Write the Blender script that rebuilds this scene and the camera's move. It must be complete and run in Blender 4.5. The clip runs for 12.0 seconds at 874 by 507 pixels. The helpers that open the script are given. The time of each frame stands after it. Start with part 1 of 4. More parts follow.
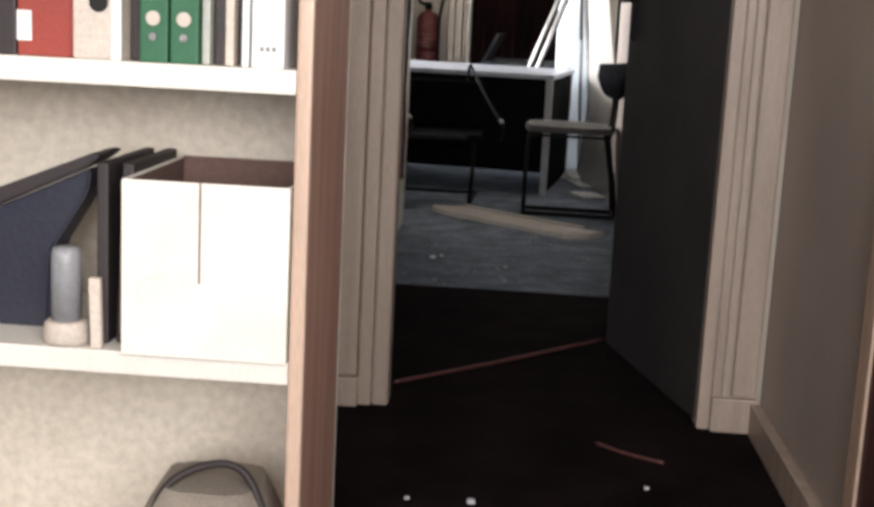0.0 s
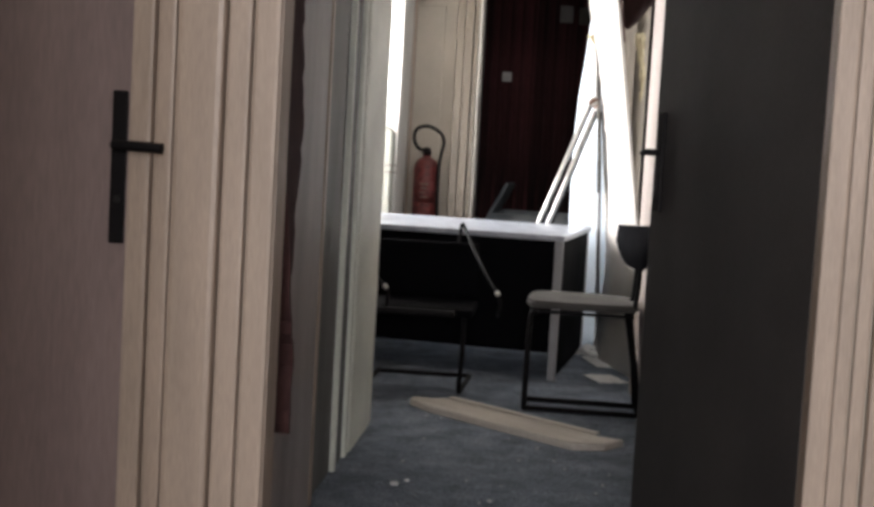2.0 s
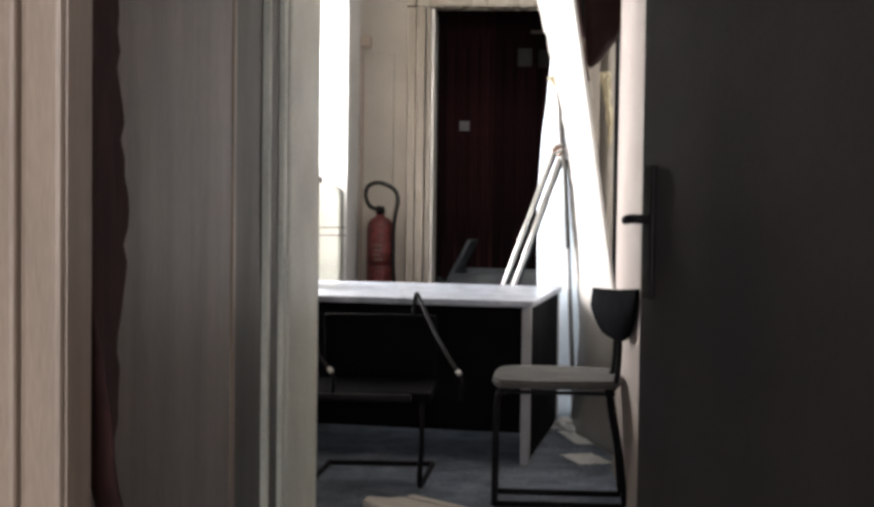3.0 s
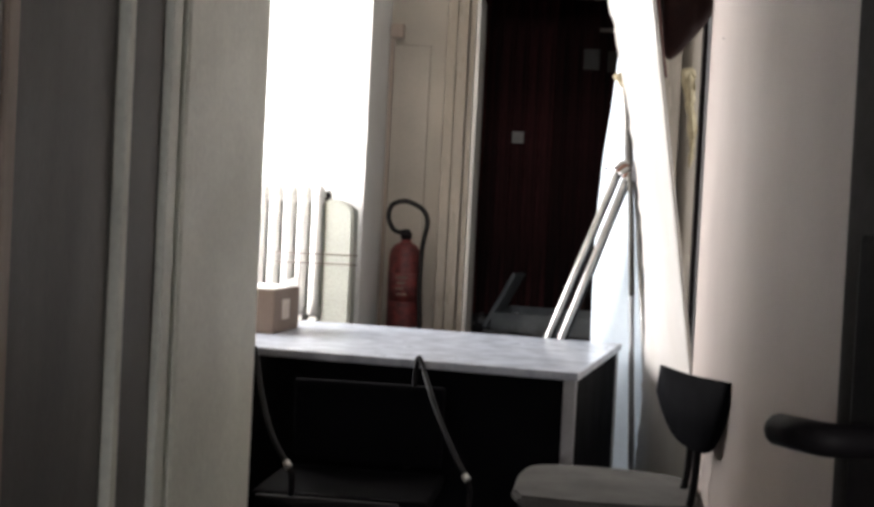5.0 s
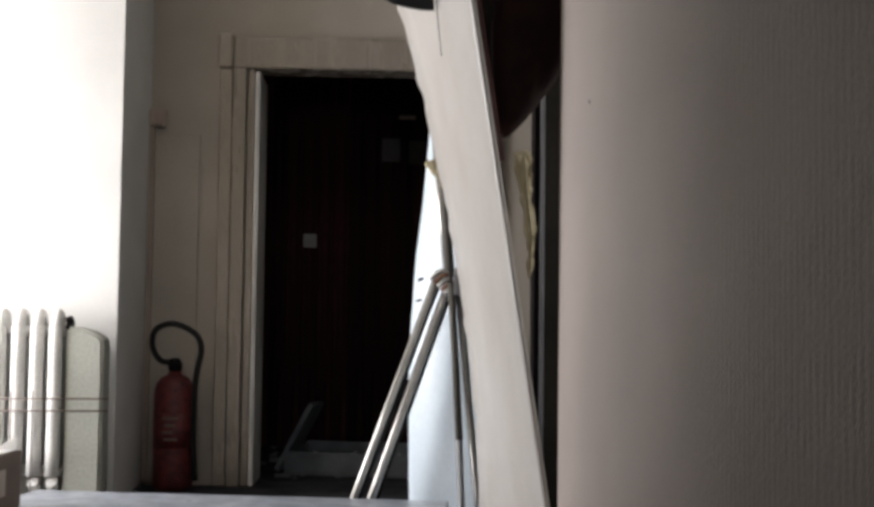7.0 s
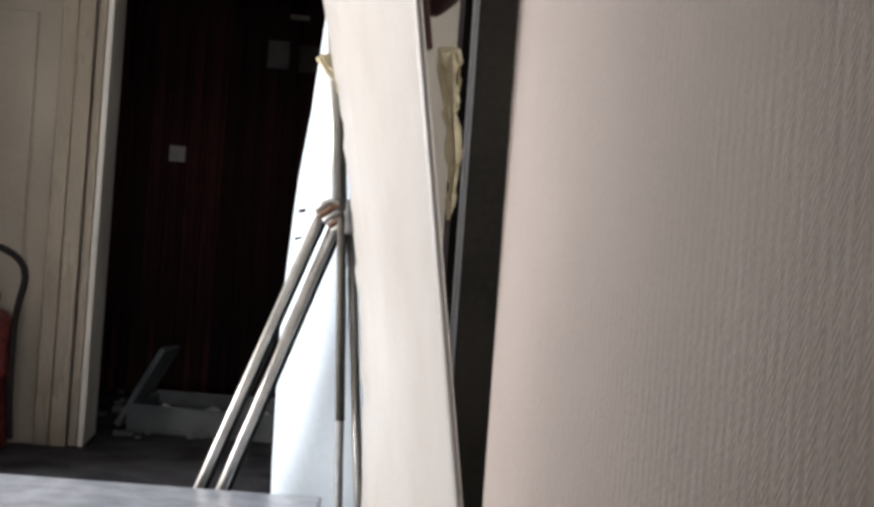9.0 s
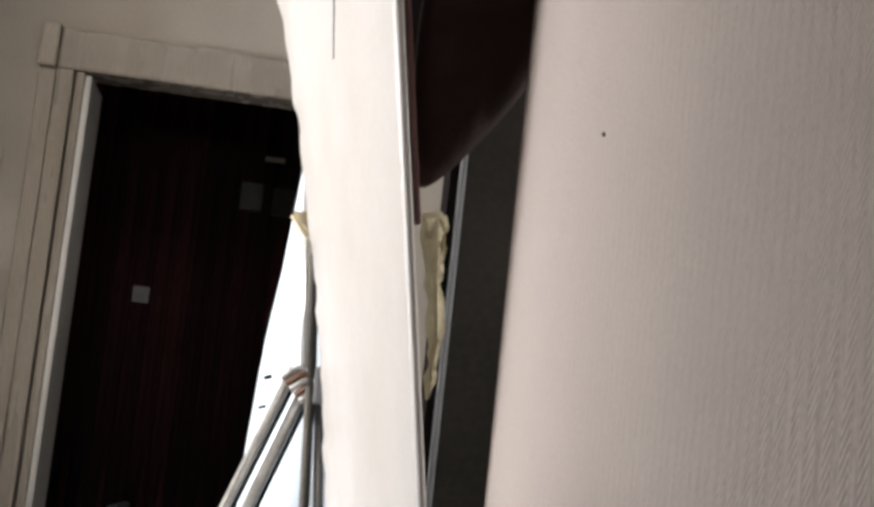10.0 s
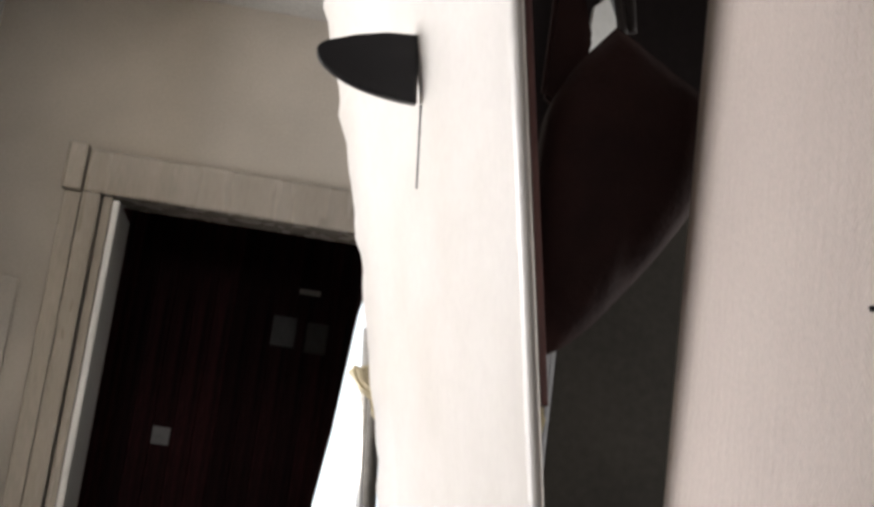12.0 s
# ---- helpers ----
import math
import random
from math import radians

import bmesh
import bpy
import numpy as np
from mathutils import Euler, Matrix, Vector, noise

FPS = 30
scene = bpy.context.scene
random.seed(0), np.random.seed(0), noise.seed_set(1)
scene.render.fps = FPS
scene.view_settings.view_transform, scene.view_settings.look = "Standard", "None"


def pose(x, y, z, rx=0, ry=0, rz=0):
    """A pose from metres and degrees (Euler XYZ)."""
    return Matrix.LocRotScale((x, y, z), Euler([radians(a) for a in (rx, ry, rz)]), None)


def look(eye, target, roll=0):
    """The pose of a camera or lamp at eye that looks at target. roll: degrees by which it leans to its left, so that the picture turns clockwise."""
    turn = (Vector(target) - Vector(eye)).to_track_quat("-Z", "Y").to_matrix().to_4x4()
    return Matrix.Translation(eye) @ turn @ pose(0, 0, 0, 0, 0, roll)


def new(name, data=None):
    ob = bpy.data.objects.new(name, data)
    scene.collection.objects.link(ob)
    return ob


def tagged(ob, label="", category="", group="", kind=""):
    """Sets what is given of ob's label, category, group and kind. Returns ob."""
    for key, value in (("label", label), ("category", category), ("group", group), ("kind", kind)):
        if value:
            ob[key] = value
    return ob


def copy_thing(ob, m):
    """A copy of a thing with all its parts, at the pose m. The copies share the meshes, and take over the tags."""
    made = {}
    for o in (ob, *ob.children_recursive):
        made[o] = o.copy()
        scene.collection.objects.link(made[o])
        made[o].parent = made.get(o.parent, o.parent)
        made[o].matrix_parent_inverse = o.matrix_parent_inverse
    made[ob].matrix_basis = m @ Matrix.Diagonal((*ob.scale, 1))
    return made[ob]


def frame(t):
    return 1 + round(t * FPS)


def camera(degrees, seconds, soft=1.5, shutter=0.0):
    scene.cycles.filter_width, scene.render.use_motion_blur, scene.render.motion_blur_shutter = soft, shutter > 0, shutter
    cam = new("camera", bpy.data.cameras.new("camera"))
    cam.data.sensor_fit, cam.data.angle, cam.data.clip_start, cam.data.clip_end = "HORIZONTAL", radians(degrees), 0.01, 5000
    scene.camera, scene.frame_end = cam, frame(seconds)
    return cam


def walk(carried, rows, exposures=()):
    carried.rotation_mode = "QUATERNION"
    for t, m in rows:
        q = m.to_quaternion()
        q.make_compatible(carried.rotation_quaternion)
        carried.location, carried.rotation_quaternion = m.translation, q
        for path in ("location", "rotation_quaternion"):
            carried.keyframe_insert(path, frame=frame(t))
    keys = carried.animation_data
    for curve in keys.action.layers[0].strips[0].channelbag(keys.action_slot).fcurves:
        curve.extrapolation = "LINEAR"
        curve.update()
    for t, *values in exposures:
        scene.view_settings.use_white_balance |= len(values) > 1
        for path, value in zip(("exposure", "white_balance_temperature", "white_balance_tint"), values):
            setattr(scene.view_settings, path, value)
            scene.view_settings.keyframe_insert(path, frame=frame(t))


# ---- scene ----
cam = camera(38.4, 12.0, soft=3.4)
PATH = [
    (0, (0.311, -0.137, 1.053), (0.193, 1.825, 0.683), 2.9),
    (0.5, (0.357, 0.109, 1.064), (0.298, 2.088, 0.765), 2.65),
    (1, (0.370, 0.478, 1.082), (0.316, 2.471, 0.914), 1.75),
    (1.5, (0.428, 0.846, 1.082), (0.290, 2.832, 0.899), 3.37),
    (2, (0.429, 1.223, 1.098), (0.252, 3.210, 0.946), 3.25),
    (2.5, (0.431, 1.571, 1.129), (0.299, 3.566, 1.063), 0.61),
    (4.5, (0.537, 3.059, 1.18), (0.346, 5.047, 1.087), 2.8),
    (5, (0.531, 3.390, 1.216), (0.285, 5.373, 1.165), 2.9),
    (5.5, (0.503, 3.707, 1.232), (0.324, 5.700, 1.260), 2.0),
    (6, (0.491, 3.978, 1.250), (0.347, 5.972, 1.304), 0.7),
    (6.5, (0.492, 4.291, 1.282), (0.427, 6.289, 1.362), 1.3),
    (7, (0.475, 4.527, 1.318), (0.545, 6.522, 1.434), 0.7),
    (9, (0.506, 5.478, 1.373), (0.762, 7.461, 1.383), 4.1),
    (9.5, (0.482, 5.574, 1.410), (0.880, 7.530, 1.561), 5.5),
    (10, (0.500, 5.692, 1.464), (0.787, 7.658, 1.693), 6.1),
    (10.5, (0.514, 5.803, 1.522), (0.673, 7.756, 1.921), 7.3),
    (11, (0.516, 5.905, 1.553), (0.647, 7.834, 2.066), 7.4),
    (11.5, (0.480, 6.023, 1.556), (0.663, 7.962, 2.011), 7.3),
    (12, (0.425, 6.135, 1.570), (0.656, 8.076, 1.994), 7.5),
]
walk(cam, [(t, look(eye, target, roll)) for t, eye, target, roll in PATH],
     exposures=[(0, -0.62), (0.5, -0.68), (1.5, -0.4), (2.5, -0.4), (4.5, -0.55), (5, -0.8), (5.5, -1.2), (6.5, -2.0), (7, -2.0), (9, -1.35), (10, -1.25), (12, -1.25)])

# ---- world and lights ----
world = bpy.data.worlds.new("world")
scene.world = world
world.use_nodes = True
wt = world.node_tree
sky = wt.nodes.new("ShaderNodeTexSky")
sky.sky_type, sky.sun_disc = "NISHITA", False
sky.sun_elevation, sky.sun_rotation = radians(35), radians(-70)
wt.links.new(sky.outputs[0], wt.nodes["Background"].inputs[0])
wt.nodes["Background"].inputs[1].default_value = 0.1


def area_lamp(name, eye, target, w, h, power, colour):
    lamp = bpy.data.lights.new(name, "AREA")
    lamp.shape, lamp.size, lamp.size_y = "RECTANGLE", w, h
    lamp.energy, lamp.color = power, colour
    ob = new(name, lamp)
    ob.matrix_world = look(eye, target)
    return ob


# daylight in the openings of the far room's window and of the first room's back window
area_lamp("window_light_far_room", (-2.36, 8.65, 1.75), (0.0, 8.65, 1.6), 1.35, 1.45, 425, (1.0, 0.98, 1.0))
area_lamp("window_light_first_room", (0.1, -2.92, 1.6), (0.0, 2.0, 0.9), 1.5, 1.3, 185, (1.0, 0.96, 0.97))
# side fill, added with its own wall opening to brighten the closed door
area_lamp("window_light_side", (0.97, -0.9, 1.65), (-0.3, 1.6, 0.9), 1.5, 1.2, 150, (1.0, 0.96, 0.97))

# unseen fill lamp, added to brighten the foam and white sheets in the niche
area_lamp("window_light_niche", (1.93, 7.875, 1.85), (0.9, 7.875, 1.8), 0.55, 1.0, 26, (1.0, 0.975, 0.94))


# ---- materials ----
def material(name, colour, rough=0.6, metal=0.0, second=None, scale=8.0, fine=90.0, bump=0.15, stretch=(1, 1, 1), spread=0.35, dirt=0.12, depth=0.004, spec=0.5):
    m = bpy.data.materials.new(name)
    m.use_nodes = True
    nt = m.node_tree
    n, l = nt.nodes, nt.links
    b = n["Principled BSDF"]
    tc = n.new("ShaderNodeTexCoord")
    mp = n.new("ShaderNodeMapping")
    mp.inputs["Scale"].default_value = stretch
    l.new(tc.outputs["Object"], mp.inputs["Vector"])
    big = n.new("ShaderNodeTexNoise")
    big.inputs["Scale"].default_value, big.inputs["Detail"].default_value = scale, 5
    small = n.new("ShaderNodeTexNoise")
    small.inputs["Scale"].default_value, small.inputs["Detail"].default_value = fine, 3
    l.new(mp.outputs[0], big.inputs["Vector"])
    l.new(mp.outputs[0], small.inputs["Vector"])
    ramp = n.new("ShaderNodeMapRange")
    ramp.inputs["From Min"].default_value, ramp.inputs["From Max"].default_value = 0.5 - spread / 2, 0.5 + spread / 2
    l.new(big.outputs["Fac"], ramp.inputs["Value"])
    mix = n.new("ShaderNodeMix")
    mix.data_type = "RGBA"
    mix.inputs["A"].default_value = (*colour, 1)
    mix.inputs["B"].default_value = (*(second or [c * 0.8 for c in colour]), 1)
    l.new(ramp.outputs[0], mix.inputs["Factor"])
    grain = n.new("ShaderNodeMapRange")
    grain.inputs["From Min"].default_value, grain.inputs["From Max"].default_value = 0.3, 0.7
    grain.inputs["To Min"].default_value, grain.inputs["To Max"].default_value = 1 - dirt, 1 + dirt
    l.new(small.outputs["Fac"], grain.inputs["Value"])
    mul = n.new("ShaderNodeMix")
    mul.data_type, mul.blend_type = "RGBA", "MULTIPLY"
    mul.inputs["Factor"].default_value = 1
    l.new(mix.outputs["Result"], mul.inputs["A"])
    l.new(grain.outputs[0], mul.inputs["B"])
    l.new(mul.outputs["Result"], b.inputs["Base Color"])
    rr = n.new("ShaderNodeMapRange")
    rr.inputs["To Min"].default_value, rr.inputs["To Max"].default_value = max(0.05, rough - 0.12), min(1, rough + 0.12)
    l.new(big.outputs["Fac"], rr.inputs["Value"])
    l.new(rr.outputs[0], b.inputs["Roughness"])
    b.inputs["Metallic"].default_value = metal
    b.inputs["Specular IOR Level"].default_value = spec
    if bump:
        bp = n.new("ShaderNodeBump")
        bp.inputs["Strength"].default_value, bp.inputs["Distance"].default_value = bump, depth
        l.new(small.outputs["Fac"], bp.inputs["Height"])
        l.new(bp.outputs[0], b.inputs["Normal"])
    return m


def wallpaper(name, colour):
    """Vinyl wallpaper with a fine chevron weave, in real relief."""
    m = material(name, colour, 0.55, second=[c * 0.86 for c in colour], scale=1.6, fine=190, bump=0.0, dirt=0.06)
    nt = m.node_tree
    n, l = nt.nodes, nt.links
    tc = n.new("ShaderNodeTexCoord")
    sx = n.new("ShaderNodeSeparateXYZ")
    l.new(tc.outputs["Object"], sx.inputs[0])

    def mth(op, a, b=None):
        k = n.new("ShaderNodeMath")
        k.operation = op
        for i, v in enumerate((a, b)):
            if v is None:
                continue
            if isinstance(v, (int, float)):
                k.inputs[i].default_value = v
            else:
                l.new(v, k.inputs[i])
        return k.outputs[0]
    zig = mth("PINGPONG", sx.outputs["Y"], 0.012)
    along = mth("ADD", sx.outputs["Z"], mth("MULTIPLY", zig, 1.4))
    wave = mth("SINE", mth("MULTIPLY", along, 700.0))
    rib = mth("SINE", mth("MULTIPLY", sx.outputs["Y"], 340.0))
    noisy = n.new("ShaderNodeTexNoise")
    noisy.inputs["Scale"].default_value, noisy.inputs["Detail"].default_value = 60, 4
    tall = n.new("ShaderNodeMapping")
    tall.inputs["Scale"].default_value = (2.2, 2.2, 0.8)
    l.new(tc.outputs["Object"], tall.inputs["Vector"])
    l.new(tall.outputs[0], noisy.inputs["Vector"])
    h = mth("ADD", mth("MULTIPLY", wave, 0.17), mth("ADD", mth("MULTIPLY", rib, 0.2), mth("MULTIPLY", noisy.outputs["Fac"], 1.9)))
    bp = n.new("ShaderNodeBump")
    bp.inputs["Strength"].default_value, bp.inputs["Distance"].default_value = 0.65, 0.0024
    l.new(h, bp.inputs["Height"])
    l.new(bp.outputs[0], n["Principled BSDF"].inputs["Normal"])
    return m


M = {}
M["wallpaper"] = wallpaper("vinyl_wallpaper", (0.47, 0.40, 0.355))
M["plaster"] = material("cream_plaster", (0.50, 0.45, 0.38), 0.8, scale=2.2, fine=120, bump=0.1, dirt=0.06)
M["white_wall"] = material("white_painted_wall", (0.80, 0.79, 0.76), 0.7, scale=1.5, fine=150, bump=0.08, dirt=0.04)
M["green_white"] = material("grey_white_gloss_paint", (0.83, 0.86, 0.77), 0.45, scale=3, fine=70, bump=0.08, dirt=0.06)
M["ceiling"] = material("ceiling_paint", (0.62, 0.60, 0.56), 0.85, scale=1.4, fine=60, bump=0.1)
# shaded and lit copies of the carpet
M["carpet_shaded"] = material("dark_brown_shaded_carpet", (0.016, 0.011, 0.011), 0.95, second=(0.007, 0.005, 0.005), scale=5, fine=330, bump=0.8, dirt=0.5, depth=0.006, spec=0.03)
M["carpet_lit"] = material("blue_grey_lit_carpet", (0.23, 0.265, 0.32), 0.95, second=(0.13, 0.152, 0.185), scale=7, fine=220, bump=1.0, dirt=0.8, depth=0.006, spec=0.1)
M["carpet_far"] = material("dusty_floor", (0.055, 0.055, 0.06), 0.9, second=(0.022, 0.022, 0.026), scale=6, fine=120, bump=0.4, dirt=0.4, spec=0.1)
M["casing"] = material("beige_gloss_casing", (0.43, 0.345, 0.28), 0.45, scale=4, fine=60, stretch=(6, 6, 0.6), bump=0.1, dirt=0.1)
M["door_grey"] = material("grey_brown_door_paint", (0.25, 0.19, 0.182), 0.5, second=(0.18, 0.135, 0.13), scale=3, fine=60, stretch=(3, 3, 0.4), bump=0.12, dirt=0.1)
M["door_dark"] = material("charcoal_door_laminate", (0.048, 0.0445, 0.044), 0.6, second=(0.033, 0.031, 0.031), scale=2.5, fine=120, bump=0.1, dirt=0.1, spec=0.25)
M["passage_grey"] = material("grey_brown_passage_paint", (0.42, 0.385, 0.375), 0.5, second=(0.33, 0.30, 0.295), scale=3, fine=60, stretch=(3, 3, 0.4), bump=0.12, dirt=0.1)
M["passage_dark"] = material("charcoal_passage_paint", (0.125, 0.125, 0.122), 0.55, second=(0.095, 0.095, 0.093), scale=3, fine=90, stretch=(3, 3, 0.6), bump=0.1, dirt=0.12)
M["black_metal"] = material("black_lacquered_metal", (0.008, 0.007, 0.008), 0.6, scale=20, fine=200, bump=0.05, dirt=0.03, spec=0.12)
M["wood_pink"] = material("salmon_beech_veneer", (0.42, 0.25, 0.19), 0.5, second=(0.32, 0.18, 0.135), scale=5, fine=70, stretch=(9, 9, 0.5), bump=0.1, dirt=0.1)
M["wood_edge"] = material("light_beech_edge", (0.56, 0.40, 0.30), 0.5, scale=6, fine=80, stretch=(6, 6, 0.5), bump=0.1)
M["wood_red"] = material("dark_red_wood", (0.10, 0.035, 0.03), 0.45, second=(0.06, 0.02, 0.02), scale=5, fine=60, stretch=(8, 8, 0.5))
M["shelf_white"] = material("white_melamine", (0.80, 0.76, 0.68), 0.45, scale=4, fine=140, bump=0.04, dirt=0.04)
M["shelf_back"] = material("cream_panel", (0.60, 0.55, 0.46), 0.7, second=(0.52, 0.46, 0.38), scale=5, fine=60, bump=0.1)
M["card_white"] = material("white_cardboard", (0.82, 0.78, 0.68), 0.7, scale=6, fine=150, bump=0.06, dirt=0.05)
M["card_brown"] = material("brown_cardboard_inside", (0.13, 0.075, 0.06), 0.85, scale=8, fine=120)
M["carton"] = material("brown_carton", (0.20, 0.15, 0.12), 0.8, scale=6, fine=140, bump=0.1)
M["paper"] = material("white_paper", (0.80, 0.80, 0.78), 0.7, scale=9, fine=120, bump=0.05, dirt=0.04)
M["book_green"] = material("green_binder_cloth", (0.025, 0.12, 0.055), 0.6, scale=9, fine=300, bump=0.15)
M["book_red"] = material("red_book_cloth", (0.30, 0.045, 0.03), 0.55, scale=9, fine=200, bump=0.1)
M["book_cream"] = material("cream_binder", (0.60, 0.52, 0.44), 0.6, scale=9, fine=150, bump=0.05)
M["book_dark"] = material("near_black_binder", (0.03, 0.022, 0.022), 0.6, scale=9, fine=150)
M["ink"] = material("grey_ink", (0.22, 0.21, 0.20), 0.7, bump=0)
M["navy"] = material("navy_folder", (0.018, 0.02, 0.035), 0.5, scale=8, fine=120)
M["desk_top"] = material("dusty_white_desk_laminate", (0.42, 0.45, 0.50), 0.32, second=(0.22, 0.24, 0.28), scale=11, fine=90, bump=0.08, dirt=0.12)
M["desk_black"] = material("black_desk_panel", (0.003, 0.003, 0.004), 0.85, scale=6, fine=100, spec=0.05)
M["desk_grey"] = material("grey_desk_metal", (0.28, 0.28, 0.29), 0.4, scale=6, fine=120, bump=0.05)
M["chair_black"] = material("black_moulded_plastic", (0.006, 0.006, 0.008), 0.85, scale=10, fine=150, dirt=0.0, spec=0.02)
M["seat_grey"] = material("worn_grey_seat_fabric", (0.075, 0.072, 0.067), 0.85, second=(0.05, 0.048, 0.045), scale=8, fine=260, bump=0.4)
M["chrome"] = material("dull_chrome", (0.55, 0.55, 0.56), 0.25, metal=1.0, scale=9, fine=100, bump=0.02)
M["plank"] = material("raw_pine_board", (0.56, 0.525, 0.47), 0.75, second=(0.46, 0.42, 0.37), scale=6, fine=80, stretch=(0.6, 6, 6))
M["board_white"] = material("white_gelcoat", (0.55, 0.525, 0.495), 0.4, second=(0.47, 0.44, 0.40), scale=2.5, fine=60, bump=0.03, dirt=0.03)
M["board_blue"] = material("bluish_white_gelcoat", (0.76, 0.85, 0.92), 0.35, second=(0.70, 0.79, 0.87), scale=2, fine=60, bump=0.0, dirt=0.03)
M["fin"] = material("black_fin_plastic", (0.014, 0.013, 0.015), 0.4, scale=10, fine=200, spec=0.4)
M["alu"] = material("scuffed_aluminium", (0.62, 0.61, 0.58), 0.35, metal=0.85, second=(0.45, 0.44, 0.42), scale=12, fine=120, bump=0.06)
M["tape"] = material("brown_tape", (0.20, 0.10, 0.06), 0.6, scale=20, fine=150)
M["canvas"] = material("grey_beige_canvas", (0.27, 0.235, 0.19), 0.9, second=(0.2, 0.17, 0.14), scale=9, fine=240, bump=0.5)
M["foam"] = material("yellowed_foam", (0.62, 0.55, 0.38), 0.95, second=(0.48, 0.41, 0.27), scale=25, fine=200, bump=0.6)
M["bag"] = material("dark_brown_leather", (0.040, 0.019, 0.017), 0.75, second=(0.020, 0.011, 0.011), scale=6, fine=140, bump=0.35, dirt=0.05, spec=0.12)
# near-black brown puts the shade of niche and far room into their walls
M["niche"] = material("recess_shade_brown", (0.014, 0.010, 0.010), 0.8, second=(0.008, 0.006, 0.006), scale=3, fine=60, spec=0.1)
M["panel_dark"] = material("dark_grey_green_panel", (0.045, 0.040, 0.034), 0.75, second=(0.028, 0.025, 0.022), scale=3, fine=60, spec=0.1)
M["niche_wall"] = material("grey_green_board", (0.13, 0.12, 0.105), 0.7, scale=3, fine=60, spec=0.2)
M["planks_dark"] = material("dark_red_brown_planks", (0.125, 0.034, 0.036), 0.6, second=(0.022, 0.008, 0.009), scale=3, fine=45, stretch=(9, 9, 0.35), bump=0.3, dirt=0.45, spec=0.12)
pn, pl = M["planks_dark"].node_tree.nodes, M["planks_dark"].node_tree.links
info, tone, toned = pn.new("ShaderNodeObjectInfo"), pn.new("ShaderNodeMapRange"), pn.new("ShaderNodeMix")
tone.inputs["To Min"].default_value, tone.inputs["To Max"].default_value = 0.45, 1.35
toned.data_type, toned.blend_type = "RGBA", "MULTIPLY"
toned.inputs["Factor"].default_value = 1
pl.new(info.outputs["Random"], tone.inputs["Value"])
pl.new(pn["Principled BSDF"].inputs["Base Color"].links[0].from_socket, toned.inputs["A"])
pl.new(tone.outputs[0], toned.inputs["B"])
pl.new(toned.outputs["Result"], pn["Principled BSDF"].inputs["Base Color"])
M["frame_alu"] = material("grey_brown_metal_frame", (0.38, 0.335, 0.28), 0.27, metal=0.25, second=(0.29, 0.255, 0.21), scale=3, fine=60, stretch=(4, 4, 0.4), bump=0.08)
M["red_paint"] = material("red_extinguisher_paint", (0.17, 0.026, 0.024), 0.5, second=(0.065, 0.014, 0.014), scale=26, fine=120, bump=0.08, dirt=0.3)
M["rubber"] = material("black_rubber", (0.012, 0.011, 0.011), 0.6, fine=160, spec=0.3)
M["radiator"] = material("white_radiator_enamel", (0.80, 0.79, 0.76), 0.4, scale=8, fine=120, bump=0.04)
M["pale_green"] = material("pale_grey_green_enamel", (0.40, 0.41, 0.36), 0.5, scale=4, fine=90, bump=0.06)
M["rust"] = material("rusty_wire", (0.16, 0.12, 0.10), 0.8, scale=20, fine=150)
M["torn"] = material("dark_torn_wood", (0.042, 0.013, 0.011), 0.9, second=(0.03, 0.01, 0.01), scale=12, fine=90, stretch=(5, 5, 1), bump=0.6)
M["rubble"] = material("grey_rubble", (0.18, 0.19, 0.20), 0.8, second=(0.07, 0.075, 0.08), scale=12, fine=80, bump=0.3)
M["plastic_grey"] = material("dusty_grey_plastic", (0.16, 0.18, 0.20), 0.5, second=(0.09, 0.105, 0.12), scale=8, fine=80)
M["switch_white"] = material("white_switch_plastic", (0.72, 0.70, 0.66), 0.45, bump=0)
M["debris_white"] = material("plaster_crumbs", (0.62, 0.64, 0.66), 0.9, fine=150)
glass = bpy.data.materials.new("window_glass")
glass.use_nodes = True
gb = glass.node_tree.nodes["Principled BSDF"]
gb.inputs["Transmission Weight"].default_value, gb.inputs["Roughness"].default_value, gb.inputs["IOR"].default_value = 1.0, 0.02, 1.1
M["glass"] = glass


# ---- building helpers ----
def add_box(bm, lo, hi, bevel=0.0):
    r = bmesh.ops.create_cube(bm, size=1.0)
    vs = r["verts"]
    c = [(a + b) / 2 for a, b in zip(lo, hi)]
    s = [abs(b - a) for a, b in zip(lo, hi)]
    bmesh.ops.transform(bm, matrix=Matrix.Translation(c) @ Matrix.Diagonal((*s, 1)), verts=vs)
    if bevel:
        es = list({e for v in vs for e in v.link_edges})
        bmesh.ops.bevel(bm, geom=es, offset=min(bevel, min(s) * 0.45), segments=2, affect="EDGES", profile=0.6)
    return bm


def box(lo, hi, bevel=0.0):
    return add_box(bmesh.new(), lo, hi, bevel)


